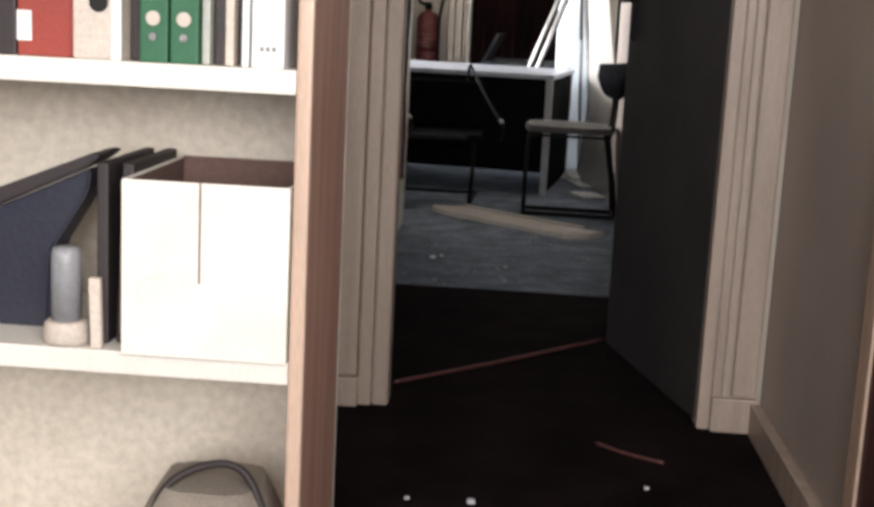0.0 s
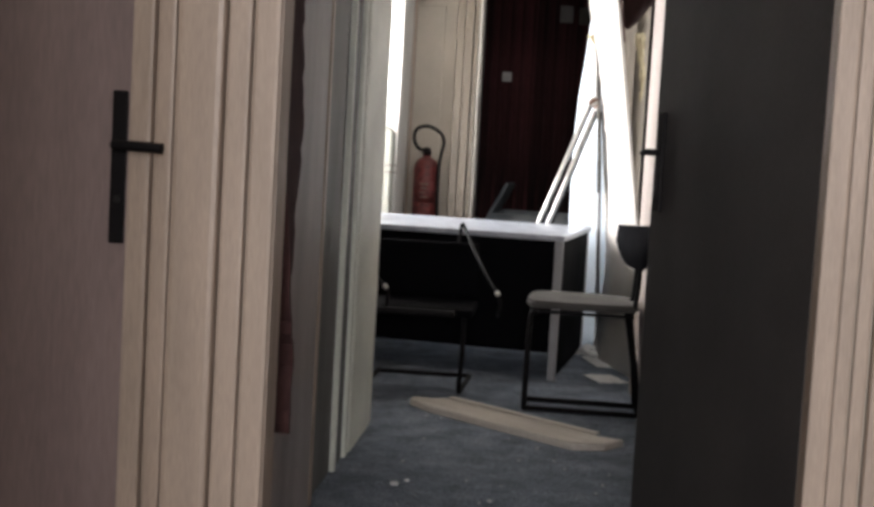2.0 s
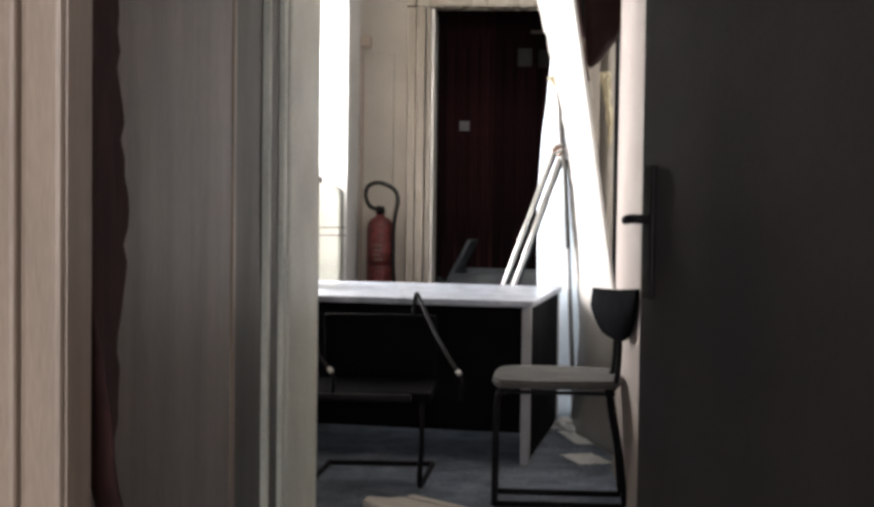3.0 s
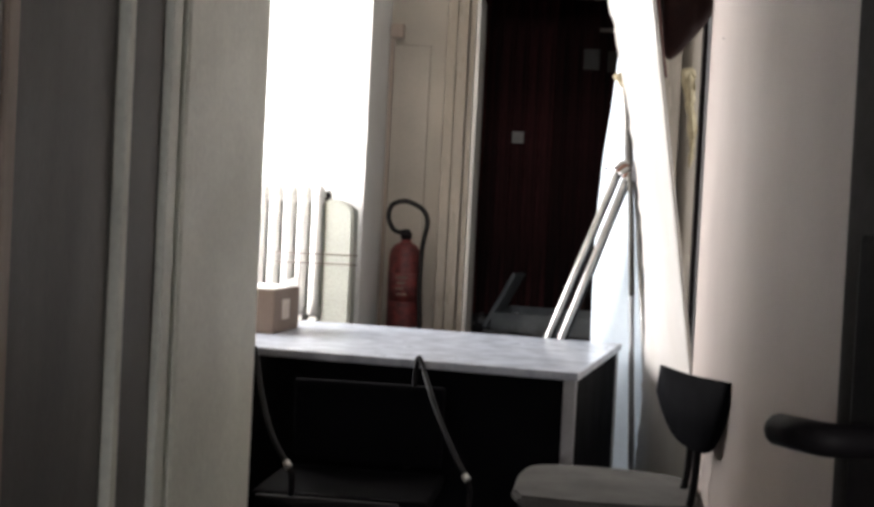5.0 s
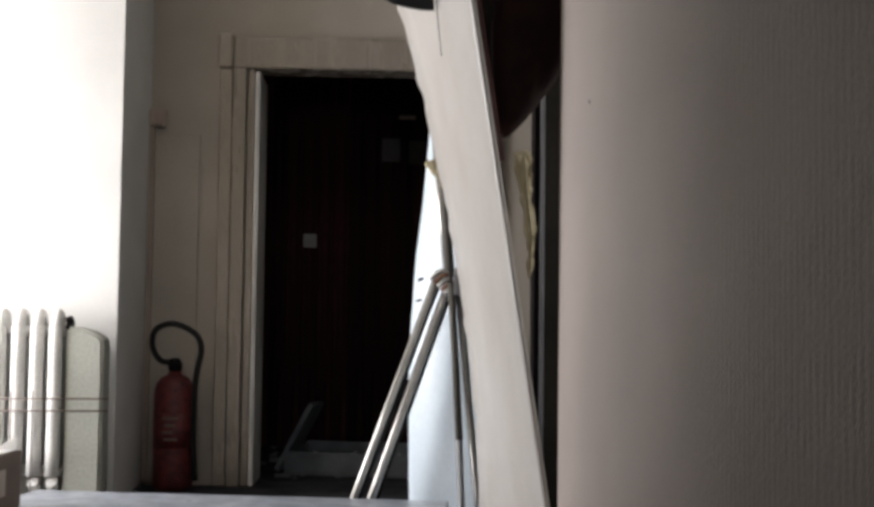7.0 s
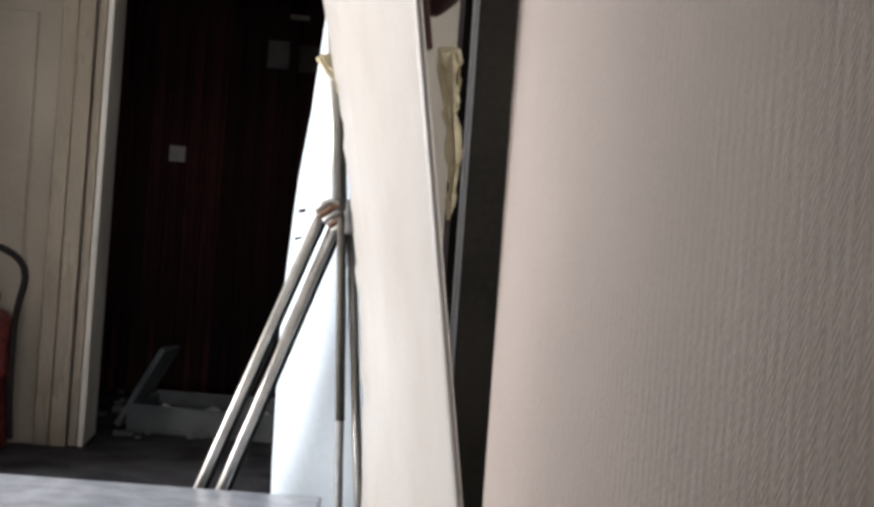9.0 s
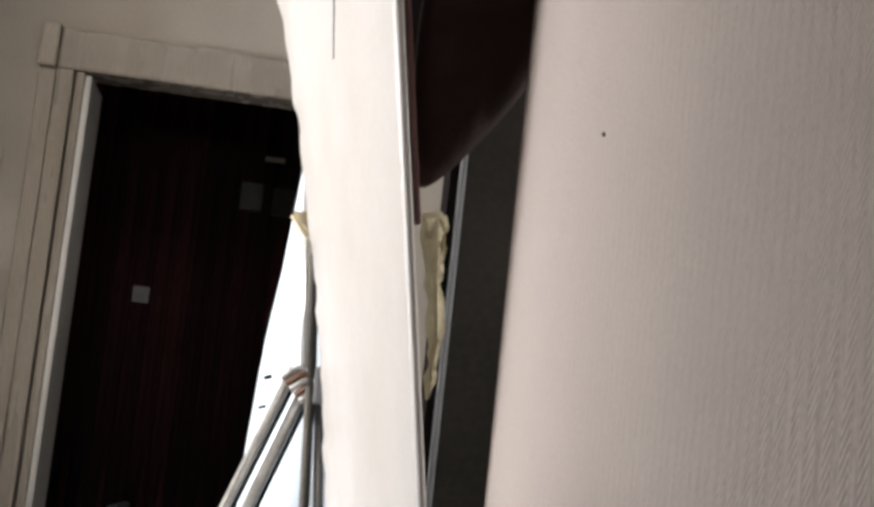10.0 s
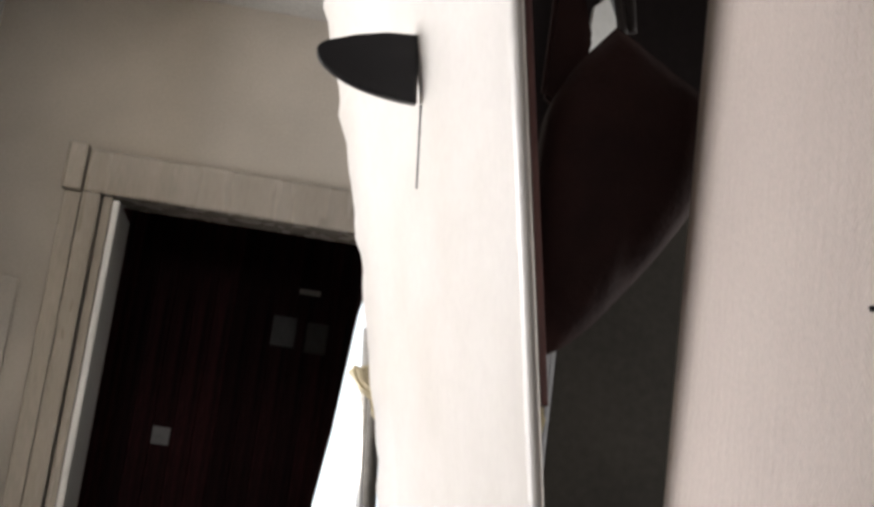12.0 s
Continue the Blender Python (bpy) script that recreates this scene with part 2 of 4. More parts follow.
def add_tube(bm, pts, r, sides=10, r_end=None):
    pts = [Vector(p) for p in pts]
    rings = []
    prev = None
    for i, p in enumerate(pts):
        d = (pts[min(i + 1, len(pts) - 1)] - pts[max(i - 1, 0)]).normalized()
        ref = prev if prev is not None else (Vector((0, 0, 1)) if abs(d.z) < 0.9 else Vector((1, 0, 0)))
        u = (ref - d * ref.dot(d)).normalized()
        prev = u
        w = d.cross(u)
        rad = r if r_end is None else r + (r_end - r) * i / (len(pts) - 1)
        rings.append([bm.verts.new(p + rad * (math.cos(2 * math.pi * k / sides) * u + math.sin(2 * math.pi * k / sides) * w)) for k in range(sides)])
    for a, b in zip(rings, rings[1:]):
        for k in range(sides):
            f = bm.faces.new((a[k], a[(k + 1) % sides], b[(k + 1) % sides], b[k]))
            f.smooth = True
    bm.faces.new(list(reversed(rings[0])))
    bm.faces.new(rings[-1])
    return bm


def tube(pts, r, sides=10, r_end=None):
    return add_tube(bmesh.new(), pts, r, sides, r_end)


def arc(pts, n=6):
    """A smooth line through the points."""
    P = [Vector(p) for p in pts]
    P = [2 * P[0] - P[1]] + P + [2 * P[-1] - P[-2]]
    out = []
    for i in range(1, len(P) - 2):
        for k in range(n):
            t = k / n
            a, b, c, d = P[i - 1:i + 3]
            out.append(0.5 * (2 * b + (c - a) * t + (2 * a - 5 * b + 4 * c - d) * t * t + (3 * b - a - 3 * c + d) * t ** 3))
    return out + [P[-2]]


def lathe(profile, sides=24, at=(0, 0, 0)):
    """A turned body: (radius, height) pairs about an upright axis."""
    bm = bmesh.new()
    rings = [[bm.verts.new((at[0] + r * math.cos(2 * math.pi * k / sides), at[1] + r * math.sin(2 * math.pi * k / sides), at[2] + z)) for k in range(sides)] for r, z in profile]
    for a, b in zip(rings, rings[1:]):
        for k in range(sides):
            bm.faces.new((a[k], a[(k + 1) % sides], b[(k + 1) % sides], b[k])).smooth = True
    bm.faces.new(list(reversed(rings[0])))
    bm.faces.new(rings[-1])
    return bm


def loft(rings, smooth=True):
    """A closed skin over rings of as many points each."""
    bm = bmesh.new()
    R = [[bm.verts.new(p) for p in ring] for ring in rings]
    n = len(R[0])
    for a, b in zip(R, R[1:]):
        for k in range(n):
            bm.faces.new((a[k], a[(k + 1) % n], b[(k + 1) % n], b[k])).smooth = smooth
    bm.faces.new(list(reversed(R[0])))
    bm.faces.new(R[-1])
    bmesh.ops.recalc_face_normals(bm, faces=bm.faces)
    return bm


def prism(outline, lo, hi, axis="y", bevel=0.0):
    """A flat outline given thickness along an axis. Outline pairs are (x, z) for y, (x, y) for z, (y, z) for x."""
    bm = bmesh.new()

    def p(a, b, c):
        return {"y": (a, c, b), "z": (a, b, c), "x": (c, a, b)}[axis]
    A = [bm.verts.new(p(a, b, lo)) for a, b in outline]
    B = [bm.verts.new(p(a, b, hi)) for a, b in outline]
    n = len(A)
    bm.faces.new(A)
    bm.faces.new(list(reversed(B)))
    for k in range(n):
        bm.faces.new((A[k], B[k], B[(k + 1) % n], A[(k + 1) % n]))
    bmesh.ops.recalc_face_normals(bm, faces=bm.faces)
    if bevel:
        bmesh.ops.bevel(bm, geom=list(bm.edges), offset=bevel, segments=2, affect="EDGES")
    return bm


def mesh_of(name, bm, mat):
    me = bpy.data.meshes.new(name)
    bmesh.ops.recalc_face_normals(bm, faces=bm.faces)
    bm.to_mesh(me)
    bm.free()
    me.materials.append(mat)
    return me


def part(name, bm, mat, parent, label=""):
    ob = new(name, mesh_of(name, bm, mat))
    ob.parent = parent
    if label:
        ob["label"] = label
    return ob


def solid(name, bm, mat, label, category, group="", kind=""):
    return tagged(new(name, mesh_of(name, bm, mat)), label, category, group, kind)


def thing(name, label, category, group="", kind="", at=(0, 0, 0), turn=0):
    ob = tagged(new(name), label, category, group, kind)
    ob.matrix_world = pose(*at, 0, 0, turn)
    ob.empty_display_size = 0.1
    return ob


def structure(name, bm, mat, label, category="wall"):
    return solid(name, bm, mat, label, category, kind="structure")

H = 3.2  # ceiling height
# ---- structure ----
# the carpet's colour step at y = 4.75 paints the window light's edge
structure("floor_entry", box((-2.4, -3.0, -0.12), (1.2, 4.75, 0.0)), M["carpet_shaded"], "dark brown worn carpet of the first room, darkened as shade", "floor")
structure("floor_office", box((-2.4, 4.75, -0.12), (1.95, 9.2, 0.002)), M["carpet_lit"], "blue-grey dusty office carpet, lightened as lit by the window", "floor")
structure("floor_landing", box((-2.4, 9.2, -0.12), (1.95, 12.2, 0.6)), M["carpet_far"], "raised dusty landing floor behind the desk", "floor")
structure("ceiling", box((-2.6, -3.2, H), (2.1, 12.3, H + 0.15)), M["ceiling"], "plain off-white painted ceiling", "ceiling")


def wall(name, lo, hi, mat, label, bevel=0.0):
    return structure(name, box(lo, hi, bevel), M[mat], label)


wall("wall_entry_right", (1.0, 0.0, 0), (1.2, 3.145, H), "wallpaper", "beige vinyl wallpaper wall of the first room")
# opening added in this wall for the side fill lamp
wall("wall_entry_right_b", (1.0, -3.0, 0), (1.2, -1.8, H), "wallpaper", "beige vinyl wallpaper wall beside the added opening")
wall("wall_entry_right_sill", (1.0, -1.8, 0), (1.2, 0.0, 0.95), "wallpaper", "wall under the added side opening")
wall("wall_entry_right_head", (1.0, -1.8, 2.3), (1.2, 0.0, H), "wallpaper", "wall over the added side opening")
wall("wall_doorway_left", (-2.4, 3.15, 0), (-0.95, 3.40, H), "plaster", "cream plaster wall beside the closed door")
wall("wall_doorway_pier", (-0.195, 3.166, 0), (-0.012, 3.236, H), "plaster", "narrow wall pier between two doors")
wall("wall_doorway_return", (-2.4, 3.40, 0), (-0.265, 3.46, H), "passage_grey", "wall behind the closed door")
wall("wall_doorway_head", (-0.012, 3.15, 2.06), (1.0, 3.36, H), "plaster", "wall over the doorway")
wall("wall_left_door_head", (-0.95, 3.15, 2.06), (-0.195, 3.40, H), "plaster", "wall over the closed door")
wall("wall_doorway_right", (0.868, 3.15, 0), (1.0, 3.36, 2.06), "plaster", "wall beside the open dark door")
# passage: left side in its stretches
wall("wall_passage_left", (-0.40, 3.46, 0), (-0.263, 4.98, H), "passage_grey", "grey-brown painted passage wall")
corner_out = [(-0.40, 5.718), (-0.258, 5.718), (-0.254, 5.73), (-0.254, 6.13)]
corner_out += [(-0.254 - 0.018 * (1 - math.cos(a)), 6.13 + 0.22 * math.sin(a)) for a in [math.pi / 2 * k / 10 for k in range(1, 11)]]
corner_out += [(-0.40, 6.352)]
structure("wall_passage_corner", prism(corner_out, 0.0, H, "z"), M["green_white"], "grey-white painted wall end with a rounded edge")
wall("wall_passage_back", (-0.40, 4.98, 0), (-0.318, 5.718, H), "passage_dark", "wall behind the dark passage door")
wall("wall_room_front", (-0.95, 6.16, 0), (-0.40, 6.31, H), "plaster", "front wall of the office")
# unseen block, added to keep window light off the passage's right wall
wall("wall_room_block", (-2.4, 6.16, 0), (-0.95, 7.83, H), "plaster", "unseen cream wall block added to shade the passage")

# right passage wall: papered, with a rounded end
bm = bmesh.new()
outline = [(1.2, 3.36), (0.867, 3.36), (0.867, 7.47)]
outline += [(0.867 + 0.05 * (1 - math.cos(a)), 7.47 + 0.05 * math.sin(a)) for a in [math.pi / 2 * k / 8 for k in range(1, 9)]]
outline += [(1.2, 7.52)]
ob = structure("wall_passage_right", prism(outline, 0.0, H, "z"), M["wallpaper"], "beige vinyl wallpaper wall with a rounded end")

# left outer wall with the office window
wy0, wy1, wz0, wz1 = 7.95, 9.35, 1.0, 2.5
wall("wall_left_a", (-2.6, -3.2, 0), (-2.4, wy0, H), "plaster", "cream outer wall")
wall("wall_left_b", (-2.6, wy1, 0), (-2.4, 12.3, H), "white_wall", "white outer wall")
wall("wall_left_sill", (-2.6, wy0, 0), (-2.4, wy1, wz0), "white_wall", "wall under the office window")
wall("wall_left_head", (-2.6, wy0, wz1), (-2.4, wy1, H), "white_wall", "wall over the office window")
win = thing("window_1", "white framed office window letting in daylight", "window", kind="structure")
for lo, hi in (((-2.54, wy0, wz0), (-2.48, wy0 + 0.06, wz1)), ((-2.54, wy1 - 0.06, wz0), (-2.48, wy1, wz1)),
               ((-2.54, wy0 + 0.06, wz0), (-2.48, wy1 - 0.06, wz0 + 0.06)), ((-2.54, wy0 + 0.06, wz1 - 0.06), (-2.48, wy1 - 0.06, wz1)),
               ((-2.54, 8.62, wz0 + 0.06), (-2.48, 8.68, wz1 - 0.06))):
    part("window_frame", box(lo, hi, 0.006), M["white_wall"], win)
for a, b in ((wy0 + 0.06, 8.62), (8.68, wy1 - 0.06)):
    p = part("pane", box((-2.515, a, wz0 + 0.06), (-2.509, b, wz1 - 0.06)), M["glass"], win)
    p.visible_shadow = False

# back wall with the first room's window, behind the camera's start
wall("wall_back_a", (-2.4, -3.2, 0), (-0.7, -3.0, H), "plaster", "cream back wall")
wall("wall_back_b", (0.9, -3.2, 0), (1.2, -3.0, H), "plaster", "cream back wall")
wall("wall_back_sill", (-0.7, -3.2, 0), (0.9, -3.0, 0.95), "plaster", "wall under the back window")
wall("wall_back_head", (-0.7, -3.2, 2.3), (0.9, -3.0, H), "plaster", "wall over the back window")

# far side of the office
wall("wall_bright", (-2.4, 9.6, 0.6), (-0.625, 10.2, H), "white_wall", "white wall behind the radiator, bright with daylight")
wall("wall_far_left", (-0.625, 10.2, 0.6), (-0.3, 10.36, H), "plaster", "cream wall beside the dark doorway")
wall("wall_far_head", (-0.3, 10.2, 2.6), (1.95, 10.36, H), "plaster", "cream wall over the dark doorway")
wall("wall_far_right", (0.95, 10.2, 0.6), (1.95, 10.36, 2.6), "plaster", "wall behind the standing boards")
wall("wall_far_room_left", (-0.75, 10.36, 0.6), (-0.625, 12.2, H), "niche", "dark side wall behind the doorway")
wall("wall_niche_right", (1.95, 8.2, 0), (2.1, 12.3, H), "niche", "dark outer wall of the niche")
# unseen opening and window, added for the niche's fill lamp
wall("wall_niche_sill", (1.95, 7.30, 0), (2.1, 8.2, 1.3), "niche", "dark wall under the added niche window")
wall("wall_niche_head", (1.95, 7.30, 2.4), (2.1, 8.2, H), "niche", "dark wall over the added niche window")
wall("wall_niche_side", (1.95, 7.30, 1.3), (2.1, 7.55, 2.4), "niche", "dark wall beside the added niche window")
nw = thing("window_2", "narrow white framed window, unseen, added to light the niche", "window", kind="structure")
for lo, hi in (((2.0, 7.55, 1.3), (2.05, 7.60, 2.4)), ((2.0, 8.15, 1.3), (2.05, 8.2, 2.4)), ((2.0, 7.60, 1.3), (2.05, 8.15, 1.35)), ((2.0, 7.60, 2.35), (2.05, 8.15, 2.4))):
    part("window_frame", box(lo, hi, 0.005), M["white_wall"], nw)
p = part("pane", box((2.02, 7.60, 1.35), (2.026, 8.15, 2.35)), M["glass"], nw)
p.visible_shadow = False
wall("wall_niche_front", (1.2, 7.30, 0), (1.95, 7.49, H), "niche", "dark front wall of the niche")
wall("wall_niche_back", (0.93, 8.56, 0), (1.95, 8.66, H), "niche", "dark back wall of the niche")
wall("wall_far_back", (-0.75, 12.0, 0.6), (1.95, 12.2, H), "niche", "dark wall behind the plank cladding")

# casings of the doorway
frame_1 = thing("door_frame_entry", "beige gloss-painted door casing on plinth blocks", "door frame", kind="structure")
part("casing", box((-0.162, 3.128, 0.083), (-0.088, 3.165, 2.06), 0.009), M["casing"], frame_1)
part("plinth_block", box((-0.166, 3.120, 0), (-0.084, 3.1655, 0.082), 0.005), M["casing"], frame_1)
part("jamb_board", box((-0.085, 3.142, 0), (-0.048, 3.165, 2.06), 0.005), M["casing"], frame_1)
part("jamb_board", box((-0.046, 3.150, 0), (-0.004, 3.165, 2.06), 0.006), M["casing"], frame_1)
part("reveal", box((-0.0115, 3.1655, 0), (-0.003, 3.238, 2.06), 0.002), M["casing"], frame_1)
part("jamb_board", box((0.834, 3.136, 0), (0.868, 3.36, 2.06), 0.005), M["casing"], frame_1)
part("jamb_board", box((0.870, 3.142, 0), (0.892, 3.1495, 2.06), 0.003), M["casing"], frame_1)
part("stop_bead", box((0.894, 3.138, 0), (0.916, 3.1495, 2.06), 0.004), M["casing"], frame_1)
part("casing", box((0.919, 3.126, 0.096), (0.985, 3.1495, 2.06), 0.008), M["casing"], frame_1)
part("plinth_block", box((0.868, 3.118, 0), (0.988, 3.1355, 0.095), 0.005), M["casing"], frame_1)
part("head_casing", box((-0.162, 3.122, 2.065), (0.985, 3.1495, 2.16), 0.008), M["casing"], frame_1)
# splintered edge behind the reveal
rnd = random.Random(4)
zs = [0.02 * k for k in range(30, 104)]
outer = [(3.305 + 0.022 * rnd.random() + 0.03 * noise.noise((2, 7, z * 5)) + 0.045 * max(0.0, 1 - abs(z - 1.15) / 0.25) + 0.16 * max(0.0, 1.0 - z), z) for z in zs]
inner = [(min(3.24 + 0.42 * max(0.0, 1.06 - z) + 0.006 * rnd.random(), y - 0.006), z) for y, z in outer]
torn_outline = inner + outer[::-1]
solid("splintered_post", prism(torn_outline, -0.035, -0.0045, "x"), M["torn"], "dark red splintered edge of a broken door post", "door post", kind="structure")
wall("wall_passage_stub", (-0.265, 3.2365, 0), (-0.0365, 3.46, H), "passage_grey", "grey-brown broken wall end behind the door post")

structure("baseboard", box((0.968, -3.0, 0.0), (0.999, 3.117, 0.085), 0.004), M["casing"], "beige painted skirting along the papered wall", "baseboard")

# closed grey door left of the doorway
ld = thing("door_1", "closed grey-brown painted door with black lever handle", "door", kind="structure")
part("leaf", box((-1.05, 3.15, 0.01), (-0.236, 3.19, 2.04), 0.003), M["door_grey"], ld)
part("casing", box((-0.234, 3.135, 0), (-0.199, 3.19, 2.06), 0.005), M["casing"], ld)
part("casing", box((-0.1965, 3.142, 0), (-0.1665, 3.165, 2.06), 0.005), M["casing"], ld)


def lever_handle(parent, m, side=1, reach=0.06, thick=0.008, low=-0.155, half=0.0125):
    """A black backplate with a round boss and a bent lever; local x along the leaf, y out of it, z up."""
    def turned(bm):
        bmesh.ops.transform(bm, matrix=m, verts=bm.verts)
        return bm
    plate = part("handle_plate", turned(box((-half, 0, low), (half, 0.008, 0.085), 0.004)), M["black_metal"], parent)
    part("lever", turned(tube(arc([(0, 0.005, 0), (0, 0.024, 0), (0.012 * side, 0.031, 0), (reach * side, 0.031, -0.002)]), thick, 12)), M["black_metal"], plate)
    part("keyhole", turned(tube([(0, 0.0075, -0.085), (0, 0.0095, -0.085)], 0.006, 12)), M["rubber"], plate)


lever_handle(ld, Matrix.Translation((-0.252, 3.15, 1.09)) @ Matrix.Rotation(math.pi, 4, "Z"), -1, 0.078)

# open dark door
hinge, free = Vector((0.852, 3.19, 0)), Vector((0.662, 3.975, 0))
along = (free - hinge).normalized()
outward = Vector((-along.y, along.x, 0))
dm = Matrix(((along.x, outward.x, 0, hinge.x), (along.y, outward.y, 0, hinge.y), (0, 0, 1, 0), (0, 0, 0, 1)))
L = (free - hinge).length
dd = thing("door_2", "open charcoal flush door with black lever handle", "door", kind="structure")
bm = box((0.0, -0.02, 0.012), (L, 0.02, 2.04), 0.003)
bmesh.ops.transform(bm, matrix=dm, verts=bm.verts)
part("leaf", bm, M["door_dark"], dd)
lever_handle(dd, dm @ Matrix.Translation((L - 0.05, 0.02, 1.135)), 1, 0.036, 0.0072, -0.125, 0.02)

# dark door and beads in the passage's left wall
pd = thing("door_3", "dark closed passage door with pale beads", "door", kind="structure")
part("leaf", box((-0.3175, 5.03, 0.0), (-0.275, 5.412, 2.1), 0.003), M["passage_dark"], pd)
part("bead", box((-0.3175, 4.987, 0), (-0.258, 5.022, 2.1), 0.004), M["casing"], pd)
part("bead", box((-0.3175, 5.420, 0), (-0.257, 5.448, 2.1), 0.004), M["green_white"], pd)
part("panel", box((-0.3175, 5.478, 0), (-0.270, 5.625, H - 0.02), 0.003), M["passage_dark"], pd)
part("bead", box((-0.3175, 5.632, 0), (-0.256, 5.684, H - 0.02), 0.005), M["green_white"], pd)

# red wood post at the first room's right wall
rp = thing("wood_post", "dark red wooden post with a paler edge strip against the wall", "post", kind="structure")
part("post", box((0.975, 1.72, 0), (0.999, 2.113, 2.1), 0.004), M["wood_red"], rp)
part("edge_strip", box((0.970, 2.115, 0), (0.999, 2.185, 2.1), 0.004), M["wood_edge"], rp)

# metal frame of the dark doorway
ff = thing("door_frame_far", "grey-brown metal door frame with bright inner strip", "door frame", kind="structure")
for x0, x1, y0 in ((-0.315, -0.258, 10.165), (-0.254, -0.195, 10.15), (-0.191, -0.158, 10.17)):
    part("jamb", box((x0, y0, 0.6), (x1, 10.34, 2.47), 0.006), M["frame_alu"], ff)
# white colour holds the reflection along the jamb's inner edge
part("bright_strip", box((-0.156, 10.166, 0.6), (-0.134, 10.5, 2.46), 0.006), M["white_wall"], ff, "inner strip painted white for its bright reflection")
part("lintel", box((-0.255, 10.155, 2.472), (0.95, 10.34, 2.615), 0.01), M["frame_alu"], ff)
part("corner_block", box((-0.325, 10.145, 2.472), (-0.258, 10.34, 2.63), 0.012), M["frame_alu"], ff)
part("jamb", box((0.80, 10.165, 0.6), (0.95, 10.34, 2.47), 0.008), M["frame_alu"], ff)

# cupboard moulding and key plate on the far wall
cd = thing("cupboard_door", "narrow cream cupboard door with a black key plate", "cupboard door", kind="structure")
part("panel", box((-0.62, 10.186, 0.62), (-0.40, 10.199, 2.17), 0.006), M["plaster"], cd)
part("moulding", box((-0.624, 10.16, 0.62), (-0.60, 10.185, 2.2), 0.004), M["casing"], cd)
part("cap_moulding", box((-0.624, 10.14, 2.2), (-0.55, 10.199, 2.28), 0.012), M["casing"], cd)
part("key_plate", box((-0.640, 10.165, 1.63), (-0.626, 10.1845, 1.73), 0.003), M["black_metal"], cd)


# ---- first room: bookcase ----
bc = thing("bookcase", "beech-sided bookcase with white shelves and cream back", "bookcase")
BX0, BX1, BY0, BY1 = -1.28, 0.018, 1.508, 1.848
SX, LOW, UP = -0.033, 0.578, 0.975  # first item line, middle and upper shelf heights
part("side_panel", box((BX1 + 0.001, BY0 + 0.012, 0), (BX1 + 0.016, BY1 + 0.013, 2.0), 0.002), M["wood_pink"], bc)
part("edge_strip", box((BX1 - 0.001, BY0 - 0.008, 0), (BX1 + 0.020, BY0 + 0.011, 2.0), 0.004), M["wood_edge"], bc, "pale beech edge strip")
part("side_panel", box((BX0 - 0.027, BY0, 0), (BX0 - 0.001, BY1, 2.0), 0.002), M["wood_pink"], bc)
part("back_panel", box((BX0, BY1, 0), (BX1, BY1 + 0.012, 2.0)), M["shelf_back"], bc)
for z in (0.17, LOW, UP, 1.37, 1.75, 1.98):
    part("shelf", box((BX0 + 0.001, BY0, z - 0.033), (BX1 - 0.002, BY1 - 0.001, z), 0.003), M["shelf_white"], bc)
part("rear_trim", box((BX1 + 0.001, BY1 + 0.0135, 0), (BX1 + 0.013, BY1 + 0.055, 2.0), 0.003), M["card_white"], bc, "pale strip along the rear edge")


def book(name, x0, x1, h, mat, label, category="book", d=0.2, y=0.02, z=UP, lean=0.0, group="books on the upper shelf"):
    b = thing(name, label, category, group, at=(x0 + SX, BY0 + y, z))
    b.rotation_euler = (0, radians(lean), 0)
    w = x1 - x0
    cover = part("cover", box((0, 0, 0), (w, d, h), 0.003), M[mat], b)
    part("pages", box((0.003, 0.01, h), (w - 0.003, d - 0.006, h + 0.0015)), M["paper"], cover)
    return b


book("book", -0.420, -0.336, 0.2, "book_dark", "near-black thick book on the white shelf", d=0.2)
b = book("red_book", -0.334, -0.254, 0.17, "book_red", "fat red cloth-bound book beside a binder", d=0.22)
part("spine_label", box((0.0, -0.0015, 0.02), (0.02, 0.0005, 0.06)), M["paper"], b.children[0])
b = book("cream_binder", -0.251, -0.186, 0.31, "book_cream", "tall cream lever-arch binder with finger hole", "binder", d=0.225, y=0.0)
part("finger_hole", tube([(0.035, -0.001, 0.075), (0.035, 0.002, 0.075)], 0.013, 16), M["rubber"], b.children[0])
part("edge", box((0.052, -0.003, 0.0), (0.066, 0.0, 0.31), 0.001), M["paper"], b)
book("book", -0.182, -0.166, 0.30, "book_dark", "thin black folder standing upright", "folder", y=0.03)
for x in (-0.163, -0.122):
    b = book("green_binder", x, x + 0.038, 0.31, "book_green", "green cloth binder with a metal ring", "binder", d=0.225, y=0.005)
    part("ring", tube([(0.019, -0.001, 0.058), (0.019, -0.004, 0.058)], 0.0095, 16), M["book_cream"], b.children[0])
    part("rivet", tube([(0.019, -0.001, 0.034), (0.019, -0.004, 0.034)], 0.0055, 12), M["chrome"], b.children[0])
book("book", -0.082, -0.071, 0.29, "pale_green", "thin pale green booklet among binders", d=0.21, y=0.015)
